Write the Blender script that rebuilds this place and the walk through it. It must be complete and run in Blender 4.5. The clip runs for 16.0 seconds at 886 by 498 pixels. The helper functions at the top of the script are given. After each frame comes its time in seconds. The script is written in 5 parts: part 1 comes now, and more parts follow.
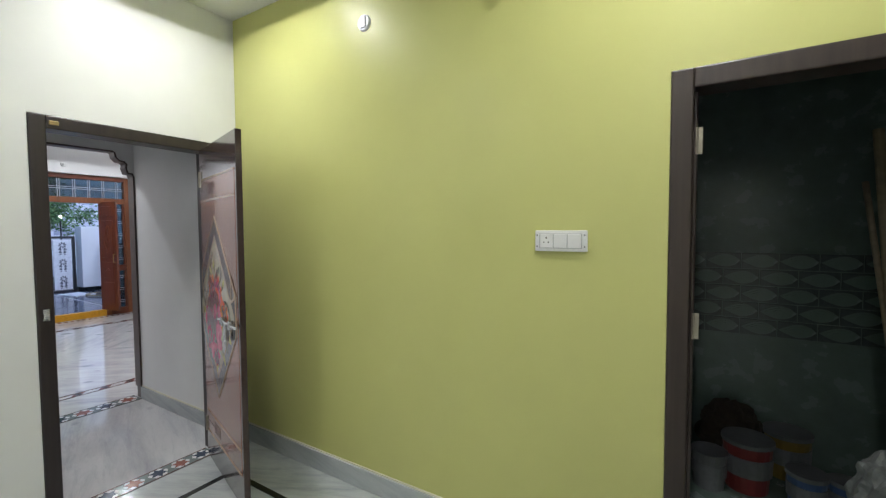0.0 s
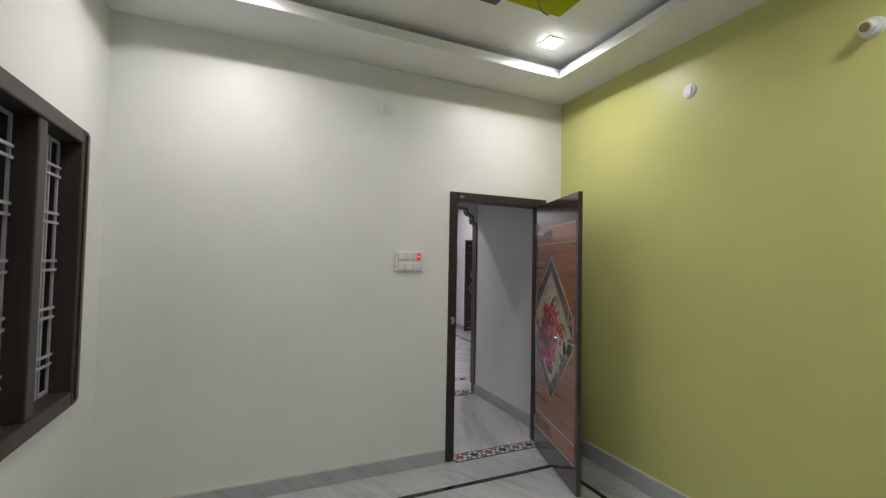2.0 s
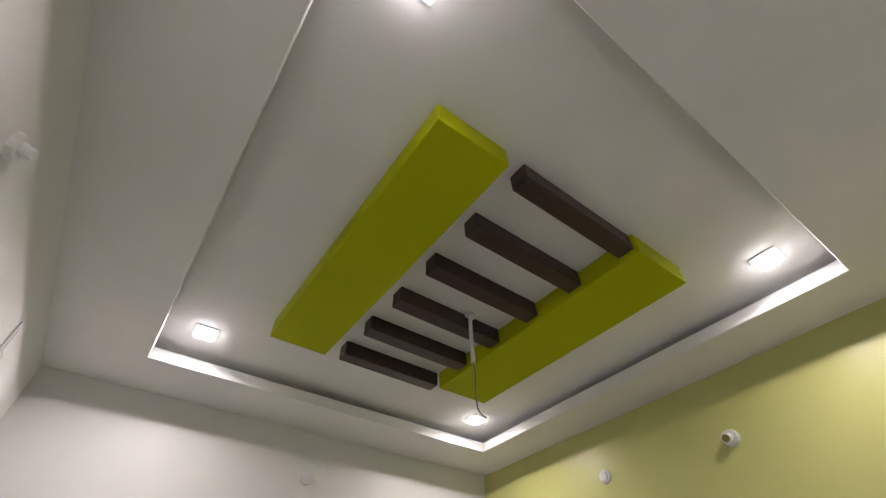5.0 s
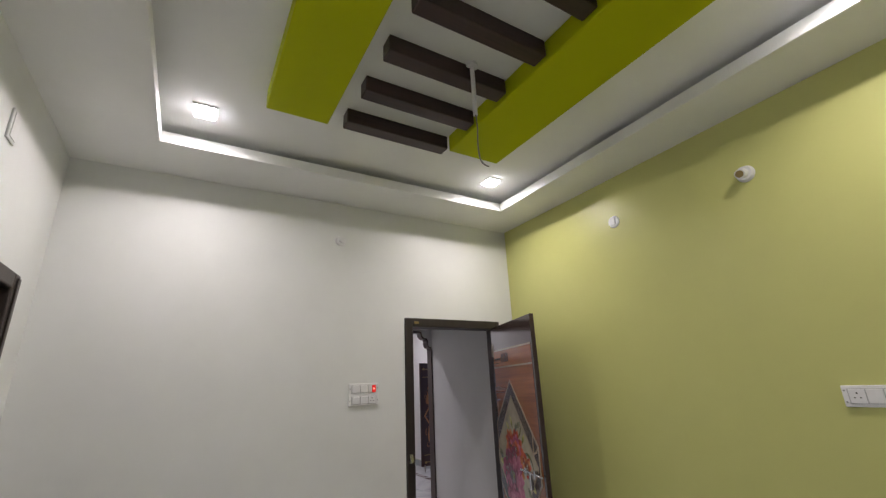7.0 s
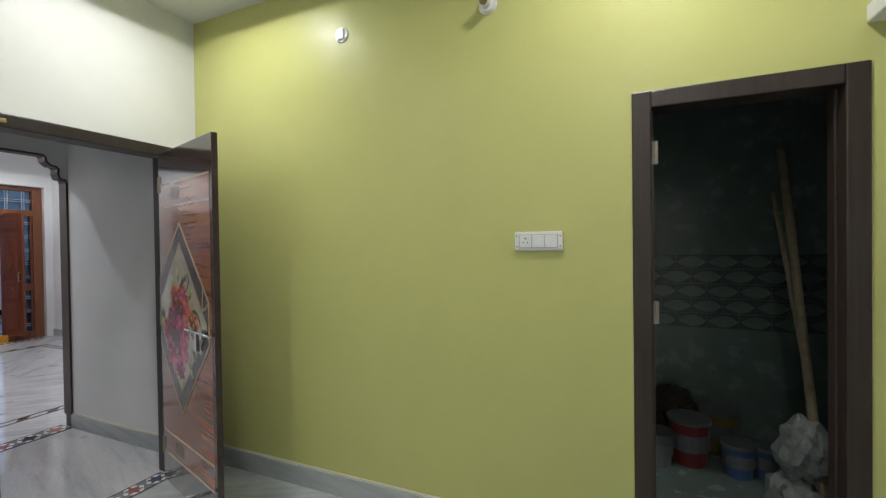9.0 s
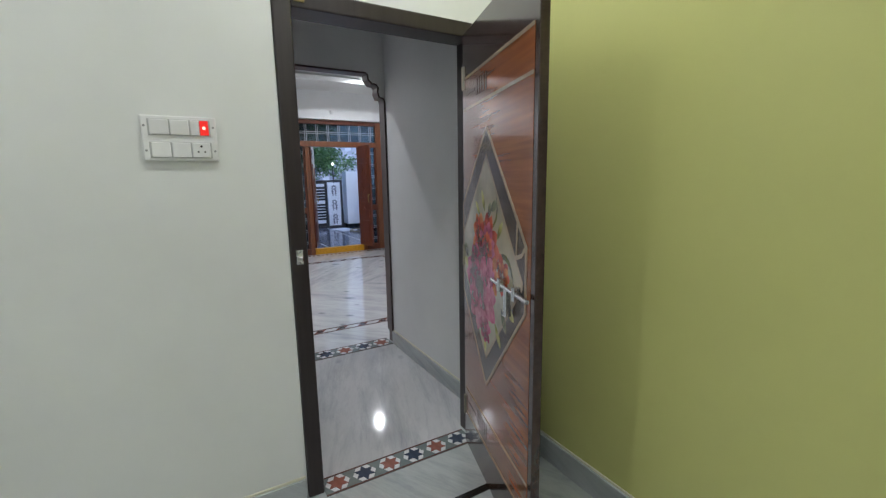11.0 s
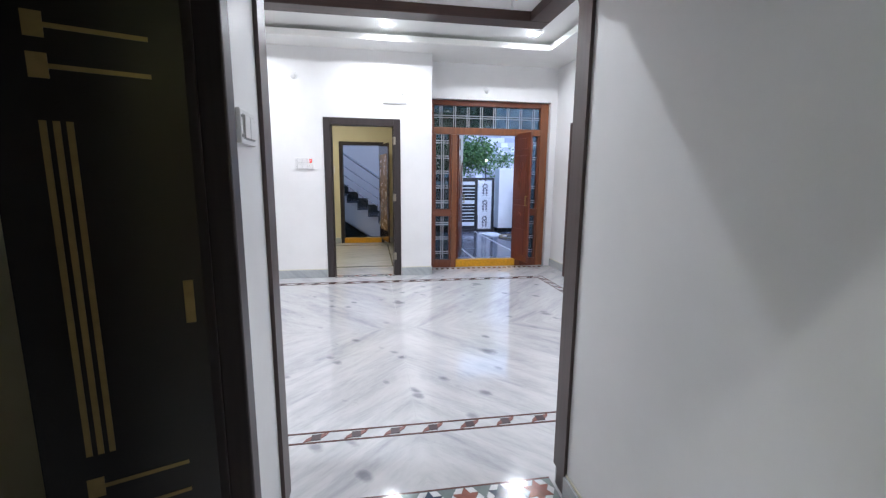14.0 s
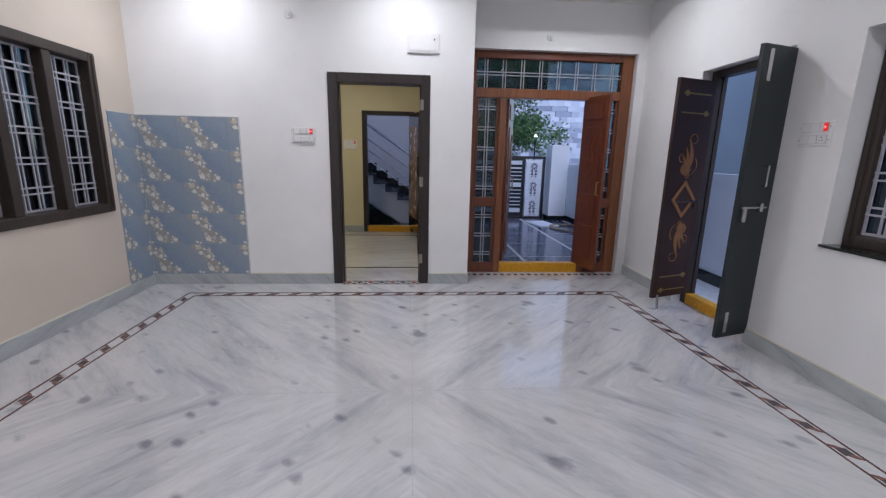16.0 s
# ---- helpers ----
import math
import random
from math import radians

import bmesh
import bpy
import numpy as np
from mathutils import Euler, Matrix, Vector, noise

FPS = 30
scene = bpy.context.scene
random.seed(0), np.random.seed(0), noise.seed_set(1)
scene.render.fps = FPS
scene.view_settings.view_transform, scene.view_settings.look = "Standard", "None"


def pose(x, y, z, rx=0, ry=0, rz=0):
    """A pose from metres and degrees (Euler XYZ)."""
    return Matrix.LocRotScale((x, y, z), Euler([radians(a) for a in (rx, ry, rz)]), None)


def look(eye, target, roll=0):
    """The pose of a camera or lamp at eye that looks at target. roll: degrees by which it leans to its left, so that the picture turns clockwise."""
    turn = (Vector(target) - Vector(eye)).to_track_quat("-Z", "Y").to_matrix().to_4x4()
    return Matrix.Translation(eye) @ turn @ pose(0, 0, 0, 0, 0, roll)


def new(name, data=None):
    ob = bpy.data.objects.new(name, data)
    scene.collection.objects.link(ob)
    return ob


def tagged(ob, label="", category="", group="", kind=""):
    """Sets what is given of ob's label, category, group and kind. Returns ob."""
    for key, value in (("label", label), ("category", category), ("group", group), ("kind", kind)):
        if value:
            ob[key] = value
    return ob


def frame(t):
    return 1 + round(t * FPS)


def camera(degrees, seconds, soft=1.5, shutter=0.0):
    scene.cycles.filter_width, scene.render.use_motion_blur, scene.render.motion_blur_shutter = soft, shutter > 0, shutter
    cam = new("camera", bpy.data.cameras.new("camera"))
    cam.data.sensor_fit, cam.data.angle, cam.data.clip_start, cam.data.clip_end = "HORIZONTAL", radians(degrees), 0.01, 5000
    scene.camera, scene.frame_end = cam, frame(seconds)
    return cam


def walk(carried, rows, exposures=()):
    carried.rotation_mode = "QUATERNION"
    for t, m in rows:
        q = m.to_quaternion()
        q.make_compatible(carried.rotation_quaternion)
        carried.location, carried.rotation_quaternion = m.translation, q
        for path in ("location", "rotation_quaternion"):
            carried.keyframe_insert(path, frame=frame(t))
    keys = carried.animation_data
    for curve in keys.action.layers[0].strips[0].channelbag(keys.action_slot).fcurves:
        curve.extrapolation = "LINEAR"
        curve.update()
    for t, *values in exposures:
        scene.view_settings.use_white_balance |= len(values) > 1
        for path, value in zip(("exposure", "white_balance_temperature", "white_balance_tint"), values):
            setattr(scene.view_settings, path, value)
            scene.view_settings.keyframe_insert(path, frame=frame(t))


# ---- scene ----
cam = camera(92.8, 16.0, 1.3)
PATH = [
    (0, (0.253, 0.193, 1.523), (-0.807, 1.886, 1.431), -0.3),
    (0.5, (0.171, -0.062, 1.54), (-1.295, 1.299, 1.51), 1.7),
    (0.6, (0.164, -0.119, 1.535), (-1.366, 1.169, 1.555), 1.7),
    (1, (0.2, -0.233, 1.534), (-1.51, 0.805, 1.539), 2.3),
    (1.5, (0.337, -0.361, 1.53), (-1.474, 0.489, 1.537), 1.6),
    (2, (0.411, -0.5, 1.544), (-1.416, 0.31, 1.612), 1.1),
    (2.5, (0.456, -0.606, 1.596), (-1.282, 0.233, 2.121), 0.6),
    (3, (0.49, -0.677, 1.646), (-1.068, 0.171, 2.57), -0.2),
    (3.5, (0.456, -0.754, 1.695), (-0.905, 0.132, 2.858), -2.0),
    (3.7, (0.462, -0.764, 1.703), (-0.826, 0.112, 2.957), -2.4),
    (5.8, (0.472, -0.717, 1.681), (-0.623, 0.125, 3.128), -0.7),
    (6, (0.463, -0.696, 1.681), (-0.716, 0.148, 3.059), -0.9),
    (6.5, (0.43, -0.633, 1.641), (-1.054, 0.238, 2.662), -1.8),
    (7, (0.438, -0.549, 1.59), (-1.194, 0.428, 2.206), -2.5),
    (7.5, (0.444, -0.411, 1.554), (-0.971, 0.905, 2.072), -3.3),
    (8, (0.367, -0.267, 1.539), (-0.645, 1.372, 2.076), -1.5),
    (8.5, (0.175, -0.186, 1.478), (-0.525, 1.66, 1.8), -1.2),
    (9, (0.098, -0.015, 1.464), (-0.695, 1.821, 1.441), -0.8),
    (9.5, (0.013, 0.193, 1.379), (-1.139, 1.8, 1.074), -0.0),
    (10, (-0.303, 0.348, 1.393), (-1.822, 1.604, 1.052), 1.4),
    (10.2, (-0.416, 0.396, 1.405), (-1.983, 1.59, 1.066), 0.8),
    (12.3, (-1.609, 0.972, 1.398), (-3.482, 1.598, 1.082), 0.6),
    (12.5, (-1.737, 1.029, 1.384), (-3.625, 1.61, 1.071), 0.9),
    (13, (-2.015, 1.112, 1.32), (-3.946, 1.546, 1.033), -0.1),
    (13.5, (-2.331, 1.157, 1.344), (-4.264, 1.583, 1.062), 1.0),
    (14, (-2.58, 1.148, 1.356), (-4.526, 1.477, 1.029), 0.5),
    (14.5, (-2.923, 1.227, 1.365), (-4.889, 1.245, 0.999), 0.6),
    (15, (-3.252, 1.306, 1.376), (-5.209, 1.289, 0.961), 0.9),
    (15.5, (-3.644, 1.287, 1.38), (-5.593, 1.4, 0.948), 1.2),
    (16, (-4.031, 1.369, 1.368), (-5.978, 1.516, 0.937), 1.2),
]
# the clip's camera settles its brightness and tint on the way: seconds, stops, kelvin, tint
EXPOSURES = [(0, 1.48, 6400, 9), (0.6, 1.15, 6500, 11), (2, 0.95, 6600, 14), (3.5, 0.84, 6800, 20), (6, 0.74, 6900, 24), (7.5, 0.98, 6600, 15), (9, 1.27, 6450, 9), (9.5, 1.35, 6500, 9), (10.2, 1.22, 6500, 9), (12.5, 1.47, 5600, 4), (13, 1.5, 5700, 6), (13.5, 1.75, 5900, 8), (14, 1.95, 6200, 10), (14.5, 1.85, 6300, 11), (15, 1.53, 6350, 13), (15.5, 1.18, 6400, 13), (16, 1.1, 6400, 14)]
walk(cam, [(t, look(eye, target, roll)) for t, eye, target, roll in PATH], EXPOSURES)

# ---- light and exposure ----
world = bpy.data.worlds.new("world")
scene.world = world
world.use_nodes = True
wn = world.node_tree
sky = wn.nodes.new("ShaderNodeTexSky")
sky.sky_type, sky.sun_disc = "NISHITA", False
sky.sun_elevation, sky.sun_rotation = radians(30.0), radians(90)
sky.air_density, sky.dust_density, sky.ozone_density = 1.0, 0.5, 4.0
wn.links.new(sky.outputs[0], wn.nodes["Background"].inputs[0])
wn.nodes["Background"].inputs[1].default_value = 0.15
sun = new("sun", bpy.data.lights.new("sun", "SUN"))
sun.data.energy, sun.data.angle, sun.data.color = 1.5, radians(60), (0.66, 0.74, 1.0)
sun.matrix_world = look((40, 20, 60), (0, 0, 0))
LAMP_WATTS = 4.8


# ---- materials ----
class Mat:
    """A procedural material: a principled shader and short helpers for its nodes."""

    def __init__(self, name, rough=0.5, metal=0.0, spec=0.5, coat=0.0):
        self.m = bpy.data.materials.new(name)
        self.m.use_nodes = True
        self.t = self.m.node_tree
        self.b = self.t.nodes["Principled BSDF"]
        self.b.inputs["Roughness"].default_value = rough
        self.b.inputs["Metallic"].default_value = metal
        self.b.inputs["Specular IOR Level"].default_value = spec
        self.b.inputs["Coat Weight"].default_value = coat
        self.b.inputs["Coat Roughness"].default_value = 0.06

    def n(self, kind):
        return self.t.nodes.new("ShaderNode" + kind)

    def link(self, a, b):
        self.t.links.new(a, b)

    def place(self, scale=(1, 1, 1), rot=(0, 0, 0), world_space=True):
        g = self.n("NewGeometry") if world_space else self.n("TexCoord")
        mp = self.n("Mapping")
        mp.inputs["Scale"].default_value, mp.inputs["Rotation"].default_value = scale, rot
        self.link(g.outputs["Position" if world_space else "Object"], mp.inputs[0])
        return mp.outputs[0]

    def noise(self, at, scale, detail=4, rough=0.55, distort=0.0):
        nz = self.n("TexNoise")
        nz.inputs["Scale"].default_value, nz.inputs["Detail"].default_value = scale, detail
        nz.inputs["Roughness"].default_value, nz.inputs["Distortion"].default_value = rough, distort
        self.link(at, nz.inputs["Vector"])
        return nz.outputs["Fac"]

    def ramp(self, fac, stops):
        r = self.n("ValToRGB")
        e = r.color_ramp.elements
        while len(e) < len(stops):
            e.new(0.5)
        for el, (p, c) in zip(e, stops):
            el.position, el.color = p, (*c, 1) if len(c) == 3 else c
        self.link(fac, r.inputs[0])
        return r.outputs["Color"]

    def mix(self, fac, a, b, mode="MIX"):
        mx = self.n("MixRGB")
        mx.blend_type = mode
        for v, i in ((fac, 0), (a, 1), (b, 2)):
            if isinstance(v, (int, float)):
                mx.inputs[i].default_value = v
            elif isinstance(v, tuple):
                mx.inputs[i].default_value = (*v, 1)
            else:
                self.link(v, mx.inputs[i])
        return mx.outputs[0]

    def math(self, op, a, b=0.0):
        mt = self.n("Math")
        mt.operation = op
        for v, i in ((a, 0), (b, 1)):
            if isinstance(v, (int, float)):
                mt.inputs[i].default_value = v
            else:
                self.link(v, mt.inputs[i])
        return mt.outputs[0]

    def color(self, c):
        if isinstance(c, tuple):
            self.b.inputs["Base Color"].default_value = (*c, 1)
        else:
            self.link(c, self.b.inputs["Base Color"])
        return self

    def bump(self, h, strength=0.2, dist=0.002):
        bp = self.n("Bump")
        bp.inputs["Strength"].default_value, bp.inputs["Distance"].default_value = strength, dist
        self.link(h, bp.inputs["Height"])
        self.link(bp.outputs[0], self.b.inputs["Normal"])
        return self

    def rough(self, fac, lo, hi):
        r = self.n("MapRange")
        r.inputs["To Min"].default_value, r.inputs["To Max"].default_value = lo, hi
        self.link(fac, r.inputs[0])
        self.link(r.outputs[0], self.b.inputs["Roughness"])
        return self


def paint(name, col, rough=0.45, vary=0.06, grain=180, spec=0.3):
    """Rolled wall paint: a faint cloudiness, a fine roller stipple."""
    m = Mat(name, rough, spec=spec)
    at = m.place()
    big = m.noise(at, 1.3, 5, 0.6)
    dark = tuple(c * (1 - vary) for c in col)
    lite = tuple(min(1, c * (1 + vary * 0.5)) for c in col)
    m.color(m.ramp(big, [(0.3, dark), (0.7, lite)]))
    m.bump(m.noise(at, grain, 2), 0.12, 0.0008)
    return m.m


def plain(name, col, rough=0.4, metal=0.0, vary=0.12, scale=30, spec=0.5, coat=0.0):
    m = Mat(name, rough, metal, spec, coat)
    at = m.place(world_space=False)
    f = m.noise(at, scale, 4)
    m.color(m.ramp(f, [(0.3, tuple(c * (1 - vary) for c in col)), (0.75, tuple(min(1, c * (1 + vary)) for c in col))]))
    m.rough(f, max(0.02, rough - 0.06), rough + 0.08)
    m.bump(m.noise(at, scale * 8, 2), 0.08, 0.0006)
    return m.m


def wood(name, a, b, along=2, rough=0.3, coat=0.0, scale=1.0):
    """Wood with long grain along the local axis."""
    m = Mat(name, rough, coat=coat)
    s = [14 * scale] * 3
    s[along] = 0.9 * scale
    at = m.place(tuple(s), world_space=False)
    g1 = m.noise(at, 1.0, 6, 0.6, 0.6)
    s2 = [60 * scale] * 3
    s2[along] = 2.5 * scale
    g2 = m.noise(m.place(tuple(s2), world_space=False), 1.0, 3)
    c = m.ramp(g1, [(0.25, a), (0.5, tuple((x + y) / 2 for x, y in zip(a, b))), (0.75, b)])
    m.color(m.mix(0.35, c, m.ramp(g2, [(0.3, tuple(x * 0.6 for x in a)), (0.7, b)])))
    m.bump(g2, 0.1, 0.0008)
    return m.m


def marble(name, mirror=None, angle=0.6, base=(0.53, 0.53, 0.54), vein=(0.34, 0.345, 0.37), rough=0.065, spotted=0.85):
    """White marble with drawn-out grey veins and clouds and dark flecks; mirror: the point round which four slabs are book-matched."""
    m = Mat(name, rough, spec=0.5)
    g = m.n("NewGeometry")
    sp = m.n("SeparateXYZ")
    m.link(g.outputs["Position"], sp.inputs[0])
    x, y = sp.outputs["X"], sp.outputs["Y"]
    if mirror is not None:
        x, y = (m.math("ABSOLUTE", m.math("SUBTRACT", v, c)) for v, c in zip((x, y), mirror))
    cb = m.n("CombineXYZ")
    m.link(m.math("ADD", x, m.math("MULTIPLY", sp.outputs["Z"], 1.3)), cb.inputs[0])
    m.link(m.math("ADD", y, m.math("MULTIPLY", sp.outputs["Z"], 0.8)), cb.inputs[1])
    rot = m.n("Mapping")
    rot.inputs["Rotation"].default_value = (0, 0, angle)
    m.link(cb.outputs[0], rot.inputs[0])

    raw = m.n("Mapping")
    raw.inputs["Rotation"].default_value = (0, 0, angle)
    m.link(g.outputs["Position"], raw.inputs[0])

    def stretched(sx, sy, off=0.0, source=rot):
        mp = m.n("Mapping")
        mp.inputs["Scale"].default_value = (sx, sy, 1)
        mp.inputs["Location"].default_value = (off, off * 0.7, 0)
        m.link(source.outputs[0], mp.inputs[0])
        return mp.outputs[0]

    clouds = m.noise(stretched(0.8, 3.2), 1.0, 8, 0.70, 0.5)
    veins = m.noise(stretched(1.1, 8.0, 3.1), 1.0, 9, 0.74, 0.6)
    fine = m.noise(stretched(9.0, 34.0, 7.7), 1.0, 5, 0.65, 0.8)
    lump = m.noise(stretched(7.0, 11.0, 2.2, raw), 1.0, 3, 0.6, 0.4)
    c = m.ramp(clouds, [(0.26, vein), (0.40, tuple(v * 0.35 + b * 0.65 for v, b in zip(vein, base))), (0.50, base), (0.72, tuple(min(0.85, b * 1.10) for b in base))])
    v = m.ramp(veins, [(0.28, (0.56, 0.57, 0.61)), (0.40, (0.80, 0.81, 0.84)), (0.52, (1, 1, 1))])
    c = m.mix(0.72, c, v, "MULTIPLY")
    c = m.mix(0.25, c, m.ramp(fine, [(0.3, (0.72, 0.73, 0.76)), (0.55, (1, 1, 1))]), "MULTIPLY")
    for sx, sy, off, dark, lim, share in ((2.3, 3.3, 1.3, (0.46, 0.47, 0.51), 0.22, 0.66), (5.0, 8.0, 5.9, (0.45, 0.46, 0.50), 0.27, 0.58)):
        vor = m.n("TexVoronoi")
        vor.inputs["Scale"].default_value = 1.0
        m.link(stretched(sx, sy, off, raw), vor.inputs["Vector"])
        wob = m.math("ADD", vor.outputs["Distance"], m.math("MULTIPLY", m.math("SUBTRACT", lump, 0.5), 0.45))
        spots = m.ramp(wob, [(lim * 0.35, dark), (lim, (1, 1, 1))])
        keep = m.ramp(vor.outputs["Color"], [(share, (0, 0, 0)), (share + 0.06, (1, 1, 1))])
        c = m.mix(m.math("MULTIPLY", keep, spotted), c, m.mix(1.0, c, spots, "MULTIPLY"))
    m.color(c)
    m.rough(fine, rough * 0.7, rough * 1.6)
    m.bump(m.noise(stretched(3, 3), 1.0, 2), 0.04, 0.003)
    return m.m


def emitter(name, col, strength, base=(0.8, 0.8, 0.8)):
    m = Mat(name)
    m.color(base)
    m.b.inputs["Emission Color"].default_value = (*col, 1)
    m.b.inputs["Emission Strength"].default_value = strength
    return m.m


def clear_glass(name, tint=(1, 1, 1), rough=0.0):
    m = Mat(name, rough)
    m.color(tint)
    m.b.inputs["Transmission Weight"].default_value = 1.0
    m.b.inputs["IOR"].default_value = 1.45
    return m.m


WHITE = paint("white_wall_paint", (0.77, 0.78, 0.765), 0.4)
HALL_WHITE = paint("hall_white_paint", (0.82, 0.82, 0.82), 0.4)
GREEN = paint("lime_green_wall_paint", (0.56, 0.565, 0.215), 0.35, 0.05)
BEIGE = paint("beige_wall_paint", (0.66, 0.58, 0.50), 0.5)
CREAM = paint("cream_wall_paint", (0.68, 0.62, 0.42), 0.5)
CEIL = paint("ceiling_white_paint", (0.82, 0.82, 0.80), 0.6)
LIME = paint("lime_ceiling_paint", (0.43, 0.47, 0.004), 0.5, 0.05, 180, 0.08)
ORANGE = paint("orange_ceiling_paint", (0.75, 0.20, 0.03), 0.45)
BROWN_BEAM = wood("dark_brown_beam_paint", (0.022, 0.011, 0.009), (0.060, 0.030, 0.025), 1, 0.4)
TRIM = wood("brown_trim_paint", (0.045, 0.028, 0.026), (0.085, 0.055, 0.05), 2, 0.35)
FRAME = wood("dark_stained_frame_wood", (0.020, 0.015, 0.015), (0.041, 0.030, 0.030), 2, 0.36)
FRAME_B = wood("brown_door_frame_wood", (0.026, 0.018, 0.014), (0.054, 0.038, 0.031), 2, 0.38)
TEAK = wood("varnished_teak", (0.13, 0.038, 0.012), (0.30, 0.10, 0.032), 2, 0.28, 0.3)
TEAK_RED = wood("red_varnished_teak", (0.10, 0.022, 0.010), (0.20, 0.055, 0.022), 2, 0.36, 0.12)
LAMINATE = wood("glossy_orange_wood_laminate", (0.17, 0.045, 0.014), (0.36, 0.115, 0.036), 0, 0.2, 0.55, 0.8)
LAM_DARK = wood("glossy_dark_brown_laminate", (0.035, 0.018, 0.014), (0.060, 0.034, 0.028), 0, 0.16, 0.6)
LAM_GREY = plain("glossy_grey_brown_laminate", (0.062, 0.040, 0.033), 0.2, coat=0.4)
LAM_CREAM = plain("glossy_cream_laminate", (0.42, 0.365, 0.26), 0.16, coat=0.9, vary=0.28, scale=7)
LAM_BEIGE = plain("beige_laminate_line", (0.36, 0.28, 0.20), 0.2, coat=0.5)
BLACK_LAM = plain("near_black_laminate", (0.006, 0.005, 0.005), 0.3)
GOLD = plain("brass_inlay", (0.30, 0.22, 0.085), 0.35, 0.4)
CARVE = plain("gilded_carving", (0.36, 0.16, 0.06), 0.35, 0.2)
DARK_GREEN = plain("dark_green_black_paint", (0.014, 0.022, 0.026), 0.35)
PLASTIC = plain("white_plastic", (0.78, 0.78, 0.78), 0.3, vary=0.03)
GREY_PLASTIC = plain("grey_plastic_recess", (0.30, 0.30, 0.30), 0.4)
HINGE_STEEL = plain("dull_hinge_steel", (0.34, 0.31, 0.25), 0.35, 0.6)
HOLE = plain("dark_socket_hole", (0.02, 0.02, 0.02), 0.6)
RED_LIT = emitter("lit_red_switch", (1.0, 0.015, 0.01), 0.22, (0.55, 0.02, 0.015))
STEEL = plain("polished_steel", (0.62, 0.62, 0.63), 0.22, 1.0, 0.05)
WHITE_METAL = plain("white_enamelled_steel", (0.72, 0.72, 0.74), 0.3)
MARBLE_HALL = marble("bookmatched_white_marble", (-6.305, 1.376), -0.78)
MARBLE_BED = marble("grey_white_marble", None, -0.5, (0.47, 0.50, 0.50), (0.27, 0.30, 0.30), 0.12, 0.2)
MARBLE_PASS = marble("passage_white_marble", None, 0.35, spotted=0.4)
MARBLE_BASE = marble("grey_marble_skirting", None, 0.2, (0.46, 0.49, 0.50), (0.30, 0.33, 0.34), 0.2, 0.1)
MARBLE_ROOM = marble("far_room_marble", None, 1.2, (0.58, 0.57, 0.53), (0.42, 0.42, 0.40), 0.15, 0.15)
BLACK_STONE = plain("black_granite_inlay", (0.012, 0.015, 0.015), 0.12)
RED_STONE = plain("terracotta_stone_inlay", (0.26, 0.10, 0.075), 0.15, vary=0.2)
NAVY_STONE = plain("navy_stone_inlay", (0.035, 0.052, 0.085), 0.14, vary=0.2)
PALE_STONE = plain("pale_stone_inlay", (0.66, 0.67, 0.68), 0.14)
GREY_STONE = plain("grey_green_stone_inlay", (0.17, 0.20, 0.20), 0.14)
BROWN_STONE = plain("brown_stone_inlay", (0.12, 0.06, 0.05), 0.14)
YELLOW = plain("yellow_threshold_paint", (0.62, 0.30, 0.012), 0.45, vary=0.2)
TINTED = clear_glass("dark_tinted_window_pane", (0.05, 0.065, 0.08))
GREEN_GLASS = clear_glass("green_tinted_pane", (0.10, 0.16, 0.18))
GRILLE = plain("greyish_white_grille_paint", (0.40, 0.40, 0.44), 0.4)
BLUE_PAINT = paint("grey_blue_house_paint", (0.42, 0.44, 0.48), 0.6)
# white outdoor paint greyed: the stairwell's shade is put into the colour
SHADE_PAINT = paint("shaded_white_stairwell_paint", (0.44, 0.42, 0.43), 0.6)
DARK_GLASS = plain("dark_tinted_pane", (0.02, 0.028, 0.04), 0.05)
LED = emitter("led_panel_light", (0.93, 0.97, 1.0), 26.0)
BULB = emitter("street_lamp_bulb", (0.95, 0.97, 1.0), 9.0)
GRANITE = plain("dark_granite_tread", (0.05, 0.06, 0.085), 0.2, vary=0.3, scale=120)
PORCH = plain("grey_blue_porch_tile", (0.11, 0.12, 0.17), 0.12, vary=0.25, scale=12)
PALE_PAINT = paint("outdoor_white_paint", (0.70, 0.71, 0.74), 0.6)
GATE_BLACK = plain("black_gate_paint", (0.008, 0.009, 0.014), 0.35)
GATE_WHITE = plain("white_gate_panel", (0.72, 0.73, 0.78), 0.4)


# ---- building helpers ----
HOME, HALL = Vector((0, 0, 0)), Vector((-0.055, -0.15, 0))  # the bedroom's side and the hall's side of the plan
ORIGIN = [HOME]


def site(place):
    ORIGIN[0] = place


def part(name, bm, material, parent=None, label=""):
    """Links a bmesh as one mesh object under a thing or a part."""
    me = bpy.data.meshes.new(name)
    bmesh.ops.recalc_face_normals(bm, faces=bm.faces)
    bm.to_mesh(me)
    bm.free()
    for m in material if isinstance(material, (list, tuple)) else (material,):
        me.materials.append(m)
    ob = new(name, me)
    if parent is not None:
        ob.parent = parent
    else:
        ob.location = ORIGIN[0]
    return tagged(ob, label)


def thing(name, at, label, category, group="", kind=""):
    ob = new(name)
    ob.empty_display_size = 0.1
    ob.matrix_world = Matrix.Translation(ORIGIN[0]) @ at
    return tagged(ob, label, category, group, kind)


